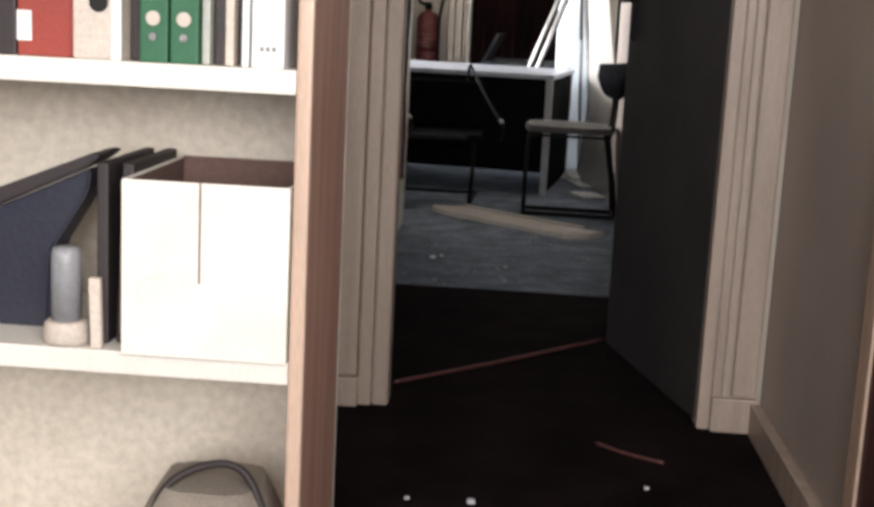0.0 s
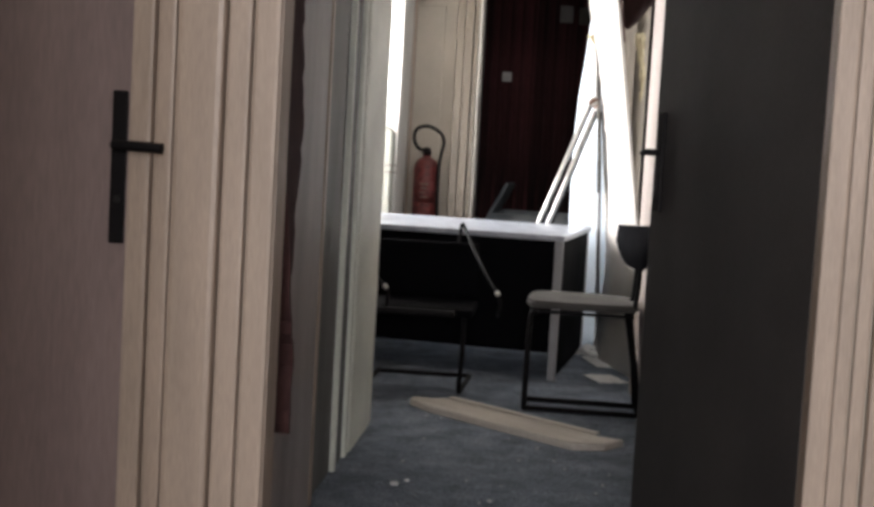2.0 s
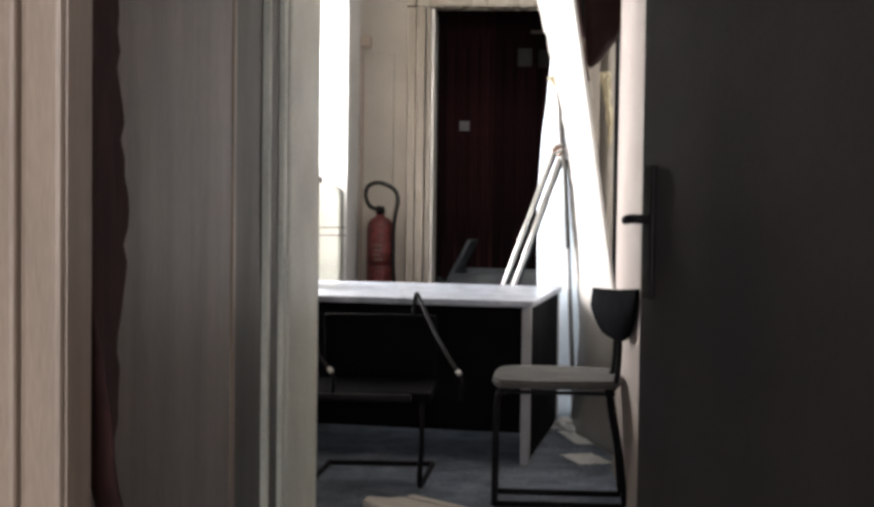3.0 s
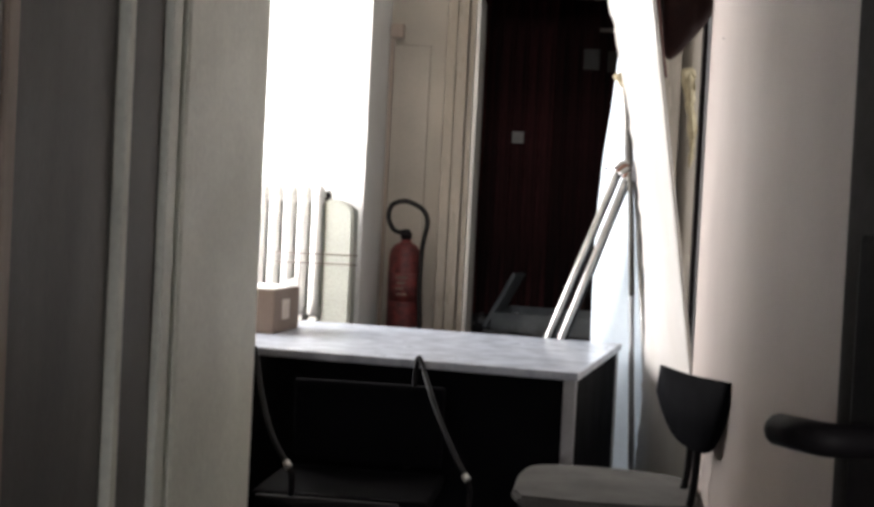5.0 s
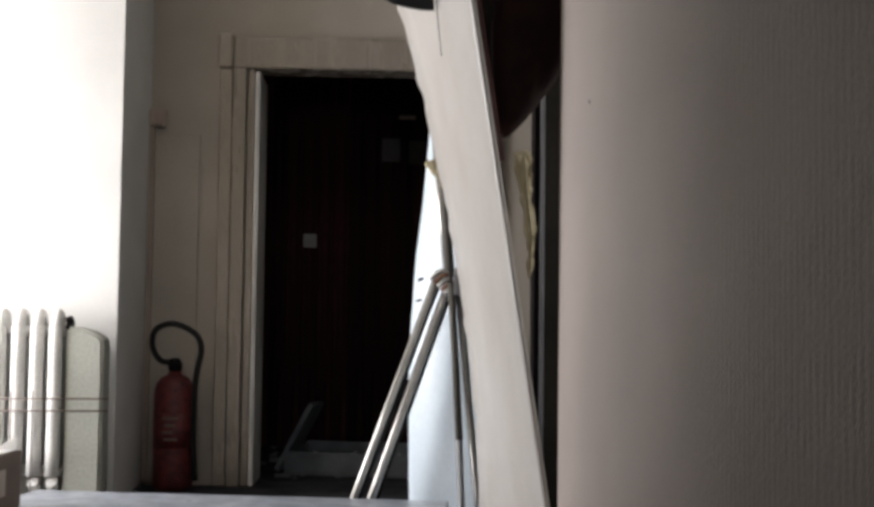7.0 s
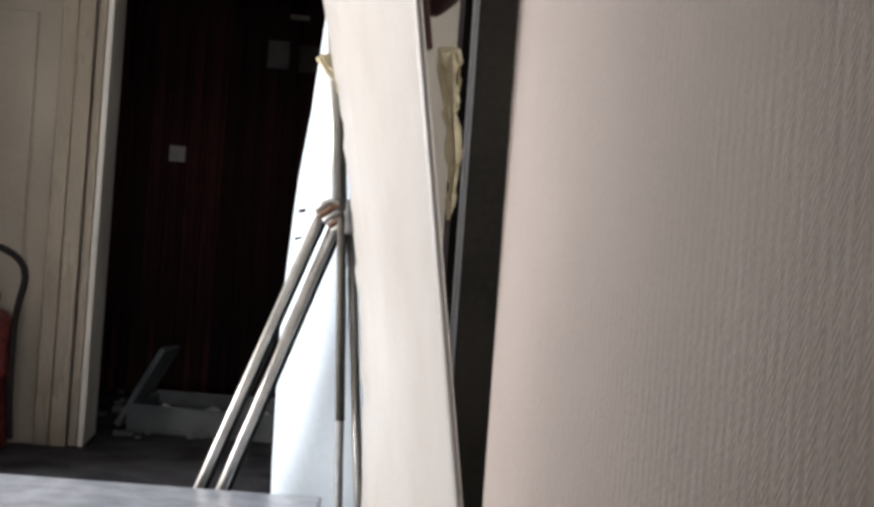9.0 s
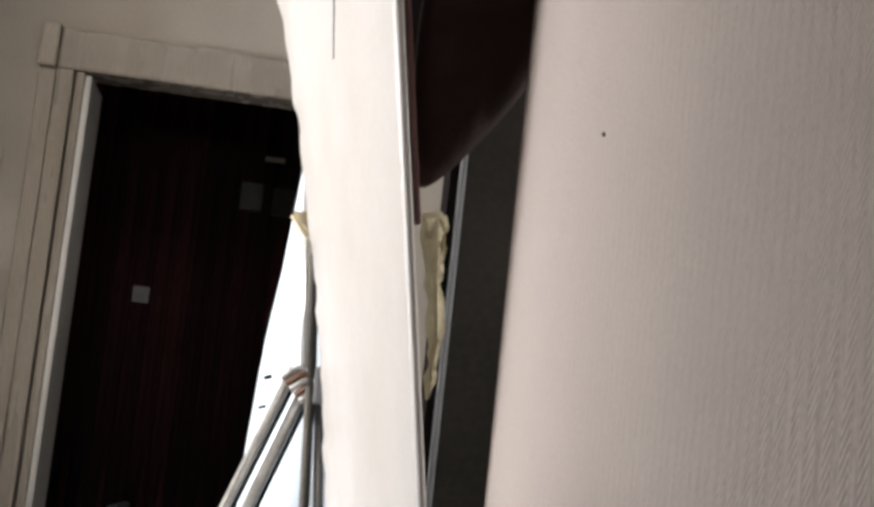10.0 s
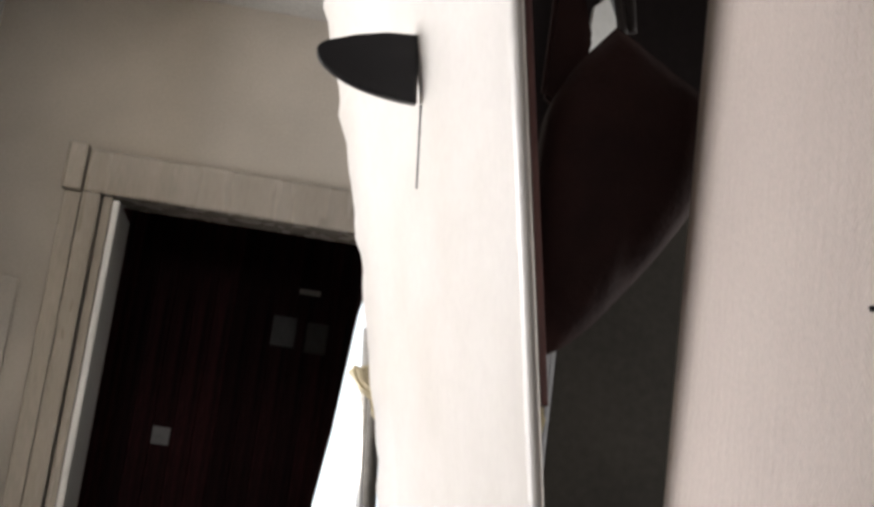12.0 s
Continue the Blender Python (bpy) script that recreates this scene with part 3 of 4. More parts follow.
book("book", -0.069, -0.054, 0.27, "book_dark", "thin black booklet among the catalogues", d=0.2, y=0.03)
book("book", -0.052, -0.040, 0.30, "book_cream", "thin beige catalogue standing upright", d=0.21, y=0.02)
book("book", -0.038, -0.030, 0.27, "book_dark", "thin dark booklet beside a white catalogue", d=0.2, y=0.04)
book("book", -0.028, -0.018, 0.30, "paper", "thin white catalogue standing upright", d=0.21, y=0.012)
b = book("catalogue", -0.014, 0.030, 0.31, "paper", "white catalogue with grey lettering on its spine", "catalogue", d=0.225, y=0.008)


def lettering(text, size, m, mat, parent, name="lettering"):
    cu = bpy.data.curves.new(name, "FONT")
    cu.body, cu.size, cu.extrude = text, size, 0.0003
    cu.materials.append(mat)
    ob = new(name, cu)
    me = bpy.data.meshes.new_from_object(ob)
    bpy.data.objects.remove(ob)
    ob = new(name, me)
    ob.parent = parent
    ob.matrix_basis = m
    return ob


lettering("CATALOGUE PERIODIP", 0.0195, Matrix.Translation((0.0165, -0.001, 0.296)) @ Euler((math.pi / 2, math.pi / 2, 0)).to_matrix().to_4x4(), M["ink"], b)
for k in range(3):
    part("small_print", box((0.012 + 0.008 * k, -0.0012, 0.022), (0.017 + 0.008 * k, -0.0002, 0.028)), M["ink"], b.children[0])

# white box with brown inside on the middle shelf
wb = thing("storage_box", "open white cardboard storage box with brown inside", "box", at=(-0.214, BY0 - 0.012, LOW))
w, d, h = 0.228, 0.30, 0.242
front = part("front", box((0, 0, 0), (w, 0.004, h), 0.001), M["card_white"], wb)
part("flap_seam", box((0.106, -0.0008, 0.105), (0.1085, 0.001, h)), M["card_brown"], front)
part("side", box((0, 0.0045, 0), (0.004, d, h), 0.001), M["card_white"], wb)
part("side", box((w - 0.004, 0.0045, 0), (w, d, h), 0.001), M["card_white"], wb)
part("back", box((0.0045, d - 0.004, 0), (w - 0.0045, d, h)), M["card_brown"], wb)
part("bottom", box((0.0045, 0.0045, 0), (w - 0.0045, d - 0.0045, 0.004)), M["card_brown"], wb)
for lo, hi in (((0.0042, 0.005, 0.01), (0.0052, d - 0.005, h - 0.003)), ((w - 0.0052, 0.005, 0.01), (w - 0.0042, d - 0.005, h - 0.003))):
    part("lining", box(lo, hi), M["card_brown"], wb)

# folders and bottle left of it
f1 = thing("document_case", "navy blue slanting document case", "document case", at=(-0.415, BY0 + 0.05, LOW))
part("body", prism([(-0.2, 0.002), (0.058, 0.002), (0.066, 0.12), (0.118, 0.205), (0.122, 0.24), (0.0, 0.183), (-0.2, 0.088)], 0.045, 0.115, "y", 0.004), M["navy"], f1)
part("flap", prism([(-0.2, 0.09), (0.0, 0.186), (0.122, 0.243), (0.146, 0.262), (0.13, 0.263), (-0.01, 0.205), (-0.2, 0.112)], 0.02, 0.12, "y", 0.003), M["book_dark"], f1, "near-black folded flap")
f2 = thing("folder", "black upright folder with loose edges", "folder", group="folders on the middle shelf", at=(-0.262, BY0 + 0.03, LOW + 0.001))
part("cover", box((0, 0, 0), (0.016, 0.22, 0.255), 0.003), M["book_dark"], f2)
f3 = copy_thing(f2, pose(-0.238, BY0 + 0.04, LOW + 0.001, 0, 2, 0))
f3["label"] = "black upright folder leaning on the box"
pr = solid("pamphlet", prism([(-0.262, LOW + 0.001), (-0.247, LOW + 0.001), (-0.249, LOW + 0.10), (-0.265, LOW + 0.10)], BY0 + 0.004, BY0 + 0.016, "y", 0.001), M["book_cream"], "small curled cream pamphlet", "pamphlet")
bt = thing("lamp_base", "grey plastic tube standing in a cream foot", "tube", at=(-0.305, BY0 + 0.03, LOW + 0.001))
part("foot", lathe([(0.031, 0), (0.032, 0.006), (0.030, 0.028), (0.026, 0.032)], 28), M["book_cream"], bt)
part("tube", lathe([(0.021, 0.032), (0.021, 0.125), (0.018, 0.135), (0.006, 0.137)], 24), M["desk_grey"], bt)

# bag on the lowest shelf
rings = []
for k in range(9):
    u = k / 8
    z = 0.171 + 0.188 * u
    sx, sy = 0.115 * (1 - 0.35 * u ** 3), 0.10 * (1 - 0.3 * u ** 3)
    rings.append([(-0.112 + sx * math.copysign(abs(math.cos(a)) ** 0.6, math.cos(a)) * (1 + 0.04 * noise.noise((u * 3, a, 1))), BY0 + 0.115 + sy * math.copysign(abs(math.sin(a)) ** 0.6, math.sin(a)), z + 0.01 * noise.noise((a * 2, u, 5))) for a in [2 * math.pi * j / 24 for j in range(24)]])
sb = thing("satchel", "grey-beige canvas satchel with dark strap on the low shelf", "bag")
part("body", loft(rings), M["canvas"], sb)
part("strap", tube(arc([(-0.20, BY0 + 0.05, 0.22), (-0.18, BY0 + 0.06, 0.345), (-0.118, BY0 + 0.08, 0.39), (-0.055, BY0 + 0.08, 0.38), (-0.004, BY0 + 0.06, 0.27)]), 0.006, 8), M["book_dark"], sb)


# ---- office: desk ----
dk = thing("desk", "dusty white-topped office desk with black modesty panel", "desk", at=(0.505, 7.53, 0), turn=-8)
DW, DD, DZ = 1.42, 1.2, 0.742
part("desktop", box((-DW, 0, DZ - 0.028), (0, DD, DZ), 0.004), M["desk_top"], dk, "dusty white laminate desktop")
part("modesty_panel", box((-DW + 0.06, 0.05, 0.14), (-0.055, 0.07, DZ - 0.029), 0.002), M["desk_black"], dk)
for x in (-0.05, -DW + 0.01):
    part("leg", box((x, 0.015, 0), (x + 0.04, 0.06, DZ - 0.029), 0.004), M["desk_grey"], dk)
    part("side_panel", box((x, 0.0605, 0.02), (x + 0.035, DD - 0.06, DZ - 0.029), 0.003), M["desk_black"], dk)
    part("leg", box((x, DD - 0.059, 0), (x + 0.04, DD - 0.015, DZ - 0.029), 0.004), M["desk_grey"], dk)

cb = thing("carton", "brown cardboard carton with a bright open top flap", "box", at=(-0.695, 8.19, DZ), turn=-3)
cbb = part("body", box((-0.27, 0.0, 0), (0, 0.34, 0.172), 0.004), M["carton"], cb)
# white top puts the glare on the carton into its colour
part("top_flap", box((-0.27, 0.01, 0.173), (-0.01, 0.34, 0.178), 0.001), M["paper"], cb, "carton top painted white for the daylight glare")
part("raised_flap", prism([(-0.07, 0.178), (-0.004, 0.178), (0.004, 0.22), (-0.03, 0.208)], 0.30, 0.304, "y"), M["paper"], cb)
part("label", box((-0.001, 0.1, 0.05), (0.0012, 0.2, 0.13)), M["book_cream"], cbb)

# side chair
c1 = thing("chair", "grey-seated tubular chair with black shell backrest", "chair", group="office chairs")
seat_out = arc([(0.345, 6.80, 0), (0.375, 7.16, 0), (0.60, 7.22, 0), (0.83, 7.14, 0), (0.845, 6.86, 0), (0.80, 6.73, 0), (0.56, 6.70, 0), (0.37, 6.72, 0)], 5)
bm = prism([(p.x, p.y) for p in seat_out], 0.466, 0.498, "z", 0.01)
part("seat", bm, M["seat_grey"], c1, "worn grey upholstered seat")
rings = []
back_line = arc([(0.742, 7.0, 0), (0.775, 6.78, 0), (0.815, 6.60, 0), (0.845, 6.47, 0), (0.862, 6.36, 0)], 3)
for k, p in enumerate(back_line):
    u = k / (len(back_line) - 1)
    lo, hi = 0.672 + 0.12 * abs(2 * u - 0.9) ** 2.4, 0.838 + 0.035 * u
    rings.append([(p.x - 0.012, p.y, lo), (p.x + 0.004, p.y + 0.004, lo - 0.004), (p.x + 0.012, p.y + 0.008, hi), (p.x - 0.004, p.y, hi + 0.004)])
part("backrest", loft(rings), M["chair_black"], c1, "curved black plastic backrest shell")
for y in (6.76, 6.98):
    part("back_post", tube(arc([(0.80, y, 0.445), (0.825, y, 0.52), (0.828, y - 0.06, 0.66), (0.818, y - 0.1, 0.74)]), 0.0105, 10), M["black_metal"], c1)
    part("leg", tube(arc([(0.40, y, 0.447), (0.37, y, 0.43), (0.362, y, 0.3), (0.36, y, 0.02)]), 0.0115, 10), M["black_metal"], c1)
    part("leg", tube([(0.80, y, 0.447), (0.845, y, 0.2), (0.862, y, 0.02)], 0.0115, 10), M["black_metal"], c1)
    part("runner", tube([(0.36, y, 0.0125), (0.862, y, 0.0125)], 0.012, 10), M["black_metal"], c1)
part("stretcher", tube([(0.36, 6.76, 0.0125), (0.36, 6.98, 0.0125)], 0.0115, 10), M["black_metal"], c1)
part("rail", box((0.38, 6.77, 0.438), (0.82, 6.79, 0.451), 0.003), M["black_metal"], c1)

# chair standing before the desk
c2 = thing("chair", "black tubular armchair pushed against the desk", "chair", group="office chairs")
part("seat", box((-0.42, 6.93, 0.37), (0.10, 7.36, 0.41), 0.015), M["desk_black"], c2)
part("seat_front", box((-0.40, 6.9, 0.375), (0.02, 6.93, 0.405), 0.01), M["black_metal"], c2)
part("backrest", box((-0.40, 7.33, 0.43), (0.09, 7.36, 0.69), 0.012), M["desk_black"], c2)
for x0, x1 in ((0.005, 0.215), (-0.53, -0.30)):
    part("arm_loop", tube(arc([(x0 - 0.03, 7.36, 0.42), (x0 - 0.014, 7.34, 0.70), (x0 - 0.002, 7.305, 0.783), (x0 + 0.02, 7.27, 0.755), (x0 + 0.075, 7.14, 0.665), (x0 + 0.15, 7.0, 0.56), (x1, 6.905, 0.485), (x1 + 0.008, 6.90, 0.44), (x1, 6.93, 0.39)], 4), 0.008, 10), M["black_metal"], c2)
    part("arm_tip", tube([(x1 - 0.012, 6.905, 0.505), (x1 + 0.001, 6.897, 0.49)], 0.0105, 10), M["alu"], c2)
for x in (-0.40, 0.06):
    part("leg", tube(arc([(x, 6.95, 0.37), (x, 6.97, 0.2), (x - 0.01, 7.02, 0.02), (x, 7.2, 0.0125), (x + 0.01, 7.48, 0.0125)]), 0.0115, 10), M["black_metal"], c2)
part("stretcher", tube([(-0.39, 7.46, 0.0125), (0.065, 7.48, 0.0125)], 0.0115, 10), M["black_metal"], c2)

# plank and papers on the floor
pk = thing("floor_board", "raw pale board lying across the carpet", "plank", at=(0.34, 6.38, 0.003), turn=-40)
part("board", prism([(-0.60, -0.02), (-0.52, 0.02), (-0.50, 0.07), (-0.40, 0.10), (0.34, 0.10), (0.36, 0.07), (0.47, 0.11), (0.48, -0.02), (0.40, -0.13), (-0.40, -0.12), (-0.56, -0.08)], 0.0, 0.028, "z", 0.004), M["plank"], pk)
part("batten", box((-0.46, 0.06, 0.0305), (0.36, 0.095, 0.040), 0.003), M["plank"], pk)
rnd = random.Random(11)


def paper_sheet(x, y, z, w, d, turn, name="paper_sheet", label="white paper sheet lying on the floor"):
    bm = bmesh.new()
    bmesh.ops.create_grid(bm, x_segments=6, y_segments=6, size=0.5)
    s = rnd.random() * 9
    for v in bm.verts:
        v.co = Vector((v.co.x * w, v.co.y * d, 0.006 + 0.012 * abs(noise.noise((v.co.x * 3 + s, v.co.y * 3, s)))))
    geo = bmesh.ops.extrude_face_region(bm, geom=list(bm.faces))
    for v in [g for g in geo["geom"] if isinstance(g, bmesh.types.BMVert)]:
        v.co.z -= 0.003
    ob = solid(name, bm, M["paper"], label, "paper", "papers on the floor")
    ob.matrix_world = pose(x, y, z, 0, 0, turn)
    return ob


paper_sheet(0.80, 8.28, 0.0, 0.22, 0.36, 12)
paper_sheet(0.72, 8.62, 0.0, 0.2, 0.28, -25)
paper_sheet(0.76, 7.72, 0.0, 0.16, 0.24, 20)


def crumpled(x, y, r, seed):
    bm = bmesh.new()
    bmesh.ops.create_icosphere(bm, subdivisions=3, radius=r)
    for v in bm.verts:
        n = noise.noise(v.co * 16 + Vector((seed, 0, 0)))
        v.co = Vector((v.co.x * (1.3 + n), v.co.y * (1.2 + n), max(-r * 0.6, v.co.z * (0.75 + 1.1 * n))))
    o = solid("crumpled_paper", bm, M["paper"], "crumpled white paper ball heaped on the carpet", "paper", "papers on the floor")
    o.location = (x, y, r * 0.62 + 0.003)


for k, (x, y, r) in enumerate(((0.70, 8.50, 0.05), (0.78, 8.52, 0.06), (0.74, 8.42, 0.035), (0.84, 8.48, 0.04), (0.68, 8.58, 0.03))):
    crumpled(x, y, r, k * 3.7)

# crumbs on the carpet
bm = bmesh.new()
rnd = random.Random(21)
for k in range(30):
    x, y = rnd.uniform(-0.15, 0.7), rnd.uniform(4.78, 6.6)
    s = rnd.uniform(0.0015, 0.0038)
    add_box(bm, (x - s, y - s * 1.4, 0.002), (x + s, y + s, 0.003 + s))
for x, y, s in ((-0.035, 5.32, 0.013), (0.29, 5.2, 0.008), (0.29, 4.92, 0.006), (0.0, 5.38, 0.008), (0.256, 2.49, 0.009), (0.114, 2.486, 0.006), (0.657, 2.652, 0.006)):
    add_box(bm, (x - s, y - s, 0.002), (x + s, y + s, 0.003 + s * 0.8), 0.003)
solid("plaster_crumbs", bm, M["debris_white"], "small white plaster crumbs scattered on the carpet", "debris", kind="stuff")
solid("cord", tube(arc([(-0.002, 3.36, 0.008), (0.15, 3.51, 0.008), (0.31, 3.67, 0.008), (0.64, 4.03, 0.008)]), 0.006, 8), M["wood_red"], "thin reddish cord lying across the dark carpet", "cord")
solid("floor_stick", tube(arc([(0.555, 2.945, 0.006), (0.63, 2.88, 0.006), (0.715, 2.83, 0.006)]), 0.005, 8), M["wood_red"], "thin reddish stick on the dark carpet", "stick")


# ---- standing boards and poles ----
def spline(zs, table):
    out = []
    for z in zs:
        for (z0, v0), (z1, v1) in zip(table, table[1:]):
            if z0 <= z <= z1:
                t = (z - z0) / (z1 - z0)
                t = t * t * (3 - 2 * t) * 0.3 + t * 0.7
                out.append(v0 + (v1 - v0) * t)
                break
        else:
            out.append(table[-1][1])
    return out


zs = [0.004 + (2.98 - 0.004) * k / 110 for k in range(111)]
rnd = random.Random(3)
rings = []
for z in zs:
    a = 0.012 * z ** 3 - 0.137 * z ** 2 + 0.157 * z + 0.71
    b = 0.985 - 0.155 * z
    chip = 0.007 * noise.noise((0, 3, z * 14)) + 0.005 * noise.noise((5, 1, z * 41))
    bulge = 0.003
    pts = []
    for u, off in ((0.0, 0.0), (0.2, bulge * 0.5), (0.4, bulge), (0.7, bulge * 0.9), (0.95, bulge * 0.4), (1.0, 0.0)):
        pts.append((a + (b - a) * u - off + (chip if u == 0 else 0), 8.5 - 1.0 * u, z))
    pts += [(b + 0.006, 7.506, z), (b + 0.010, 7.53, z), ((a + b) / 2 + 0.07, 8.0, z), (a + 0.05, 8.5, z)]
    rings.append(pts)
wsb = thing("sailboard", "white sailboard standing on end with black fin", "sailboard", group="standing boards")
part("hull", loft(rings), M["board_white"], wsb)
fin_out = [(0.594, 2.215)] + [(0.594 - 0.174 * math.sin(math.pi / 2 * k / 8), 2.215 + 0.068 * (1 - math.cos(math.pi / 2 * k / 8))) for k in range(1, 9)] + [(0.43, 2.295), (0.48, 2.315), (0.53, 2.328), (0.583, 2.333)]
fin = part("fin", prism([(0.492 + (x - 0.5) * 0.932, 1.542 + (z - 1.52) * 0.932) for x, z in fin_out], 7.941, 7.959, "y", 0.002), M["fin"], wsb, "black swept fin")
rings = []
for k in range(7):
    z = 2.190 - 0.019 * k
    u = 0.55 - 0.010 * k
    lo, hi = 0.012 * z ** 3 - 0.137 * z ** 2 + 0.157 * z + 0.71, 0.985 - 0.155 * z
    x, y, s = lo + (hi - lo) * u, 8.5 - u, 0.0042 * (1 - 0.09 * k)
    rings.append([(x - 0.005, y - s, z), (x - 0.005, y + s, z), (x + 0.01, y + s, z), (x + 0.01, y - s, z)])
part("fin_box", loft(rings), M["fin"], fin)

# paler board behind
zs2 = [0.004 + (2.1 - 0.004) * k / 24 for k in range(25)]
l2 = spline(zs2, [(0.0, 0.60), (0.3, 0.57), (0.76, 0.540), (1.2, 0.535), (1.52, 0.552), (1.8, 0.582), (2.04, 0.60), (2.1, 0.615)])
rings = []
for z, a in zip(zs2, l2):
    b = 0.93 - 0.14 * (z - 0.34)
    rings.append([(a, 8.93, z), (a + 0.02, 8.90, z), (b - 0.03, 8.70, z), (b, 8.71, z), (b - 0.02, 8.78, z), (a + 0.03, 8.96, z)])
solid("pale_board", loft(rings), M["board_blue"], "bluish-white board leaning behind the poles", "sailboard", "standing boards")

ps = thing("pole_stand", "scuffed aluminium pole stand tied with brown tape", "pole stand")
for (x, y, z), (u, v, w), r in (((0.628, 8.69, 1.50), (0.095, 8.98, 0.013), 0.0125), ((0.668, 8.69, 1.48), (0.165, 8.96, 0.013), 0.0145),
                                ((0.668, 8.68, 1.50), (0.752, 8.66, 0.012), 0.011), ((0.690, 8.68, 1.47), (0.835, 8.62, 0.012), 0.012), ((0.610, 8.69, 1.95), (0.662, 8.68, 1.42), 0.0125)):
    part("pole", tube([(x, y, z), (u, v, w)], r, 12), M["alu"], ps)
part("dark_pole", tube([(0.618, 8.66, 2.06), (0.668, 8.66, 1.45)], 0.014, 10), M["niche_wall"], ps)
part("dark_pole", tube([(0.668, 8.655, 1.46), (0.700, 8.655, 0.95)], 0.012, 10), M["niche_wall"], ps)
part("lower_pole", tube([(0.700, 8.655, 0.955), (0.745, 8.655, 0.012)], 0.0105, 10), M["desk_grey"], ps)
# two black tubes stand for the shadow lines beside the slanted poles
part("dark_pole", tube([(0.642, 8.70, 1.50), (0.118, 8.985, 0.02)], 0.009, 10), M["black_metal"], ps)
part("dark_pole", tube([(0.684, 8.70, 1.48), (0.190, 8.965, 0.02)], 0.009, 10), M["black_metal"], ps)
for k in range(5):
    a = 0.012 * k
    part("tape_wrap", tube(arc([(0.60 + a, 8.67, 1.475 - a), (0.635 + a, 8.655, 1.50 - a), (0.675 + a * 0.6, 8.66, 1.49 - a), (0.70, 8.68, 1.46 - a)]), 0.008, 8), M["tape"] if k % 2 else M["alu"], ps)
part("clamp", box((0.675, 8.64, 1.42), (0.725, 8.665, 1.51), 0.008), M["desk_grey"], ps)
part("screw", tube([(0.56, 8.67, 1.47), (0.575, 8.66, 1.475)], 0.005, 10), M["black_metal"], ps)
part("screw", tube([(0.555, 8.67, 1.40), (0.57, 8.66, 1.405)], 0.004, 10), M["black_metal"], ps)


def torn_foam(name, pts, y0, y1, parent, label):
    bm = prism(pts, y0, y1, "y", 0.006)
    bmesh.ops.subdivide_edges(bm, edges=bm.edges, cuts=2, use_grid_fill=True)
    for v in bm.verts:
        v.co += 0.013 * Vector((noise.noise(v.co * 40), noise.noise(v.co * 40 + Vector((9, 0, 0))), noise.noise(v.co * 40 + Vector((0, 9, 0)))))
    return part(name, bm, M["foam"], parent, label)


torn_foam("foam_scrap", [(0.575, 1.845), (0.60, 1.85), (0.628, 1.885), (0.648, 1.84), (0.658, 1.765), (0.636, 1.755), (0.612, 1.80)], 8.53, 8.57, ps, "torn yellowed foam scrap caught on the poles")
torn_foam("foam_strip", [(0.825, 1.83), (0.866, 1.83), (0.880, 1.77), (0.874, 1.70), (0.890, 1.60), (0.886, 1.52), (0.874, 1.46), (0.866, 1.577), (0.845, 1.70)], 8.15, 8.19, wsb, "ragged yellow foam strip beside the white board")

# ---- niche: hanging bag and boards ----
bag_line = arc([(0.785, 2.19, 0), (0.85, 2.152, 0), (0.915, 2.11, 0), (0.925, 2.06, 0), (0.908, 1.975, 0), (0.865, 1.90, 0), (0.82, 1.838, 0), (0.778, 1.788, 0), (0.742, 1.764, 0), (0.724, 1.80, 0), (0.714, 1.92, 0), (0.712, 2.06, 0), (0.742, 2.135, 0)], 4)
rings = []
for k, (y, grow) in enumerate(((7.578, 0.12), (7.574, 0.55), (7.582, 0.86), (7.60, 1.0), (7.645, 1.0), (7.67, 0.85))):
    ring = []
    for p in bag_line:
        x, z = 0.815 + (p.x - 0.815) * grow, 1.985 + (p.y - 1.985) * grow
        fold = 0.010 * noise.noise((x * 16, z * 7, 3.0)) + 0.004 * noise.noise((x * 40, z * 30, 8.0))
        ring.append((x, y + fold, z))
    rings.append(ring)
hb = thing("hanging_bag", "dark brown leather bag hanging in the niche", "bag", at=(0.005, 0, 0.028))
part("body", loft(rings), M["bag"], hb)
part("strap", tube(arc([(0.80, 7.62, 2.19), (0.775, 7.62, 2.30), (0.745, 7.64, 2.42), (0.74, 7.74, 2.9), (0.74, 7.75, 3.17)]), 0.007, 8), M["book_dark"], hb)
part("strap", tube(arc([(0.812, 7.62, 2.195), (0.80, 7.62, 2.26), (0.765, 7.64, 2.36), (0.752, 7.74, 2.9), (0.752, 7.75, 3.17)]), 0.006, 8), M["book_dark"], hb)
bm = bmesh.new()
add_box(bm, (0.0, 7.53, 0.0), (0.009, 7.56, 1.25), 0.003)
for v in bm.verts:
    v.co = Vector((v.co.x + 0.998 - 0.155 * (v.co.z + 1.72), v.co.y, v.co.z + 1.72))
part("wooden_batten", bm, M["wood_red"], wsb, "dark red wooden batten along the edge")
gp = thing("leaning_panel", "dark grey-green panel with a pale metal edge", "panel")
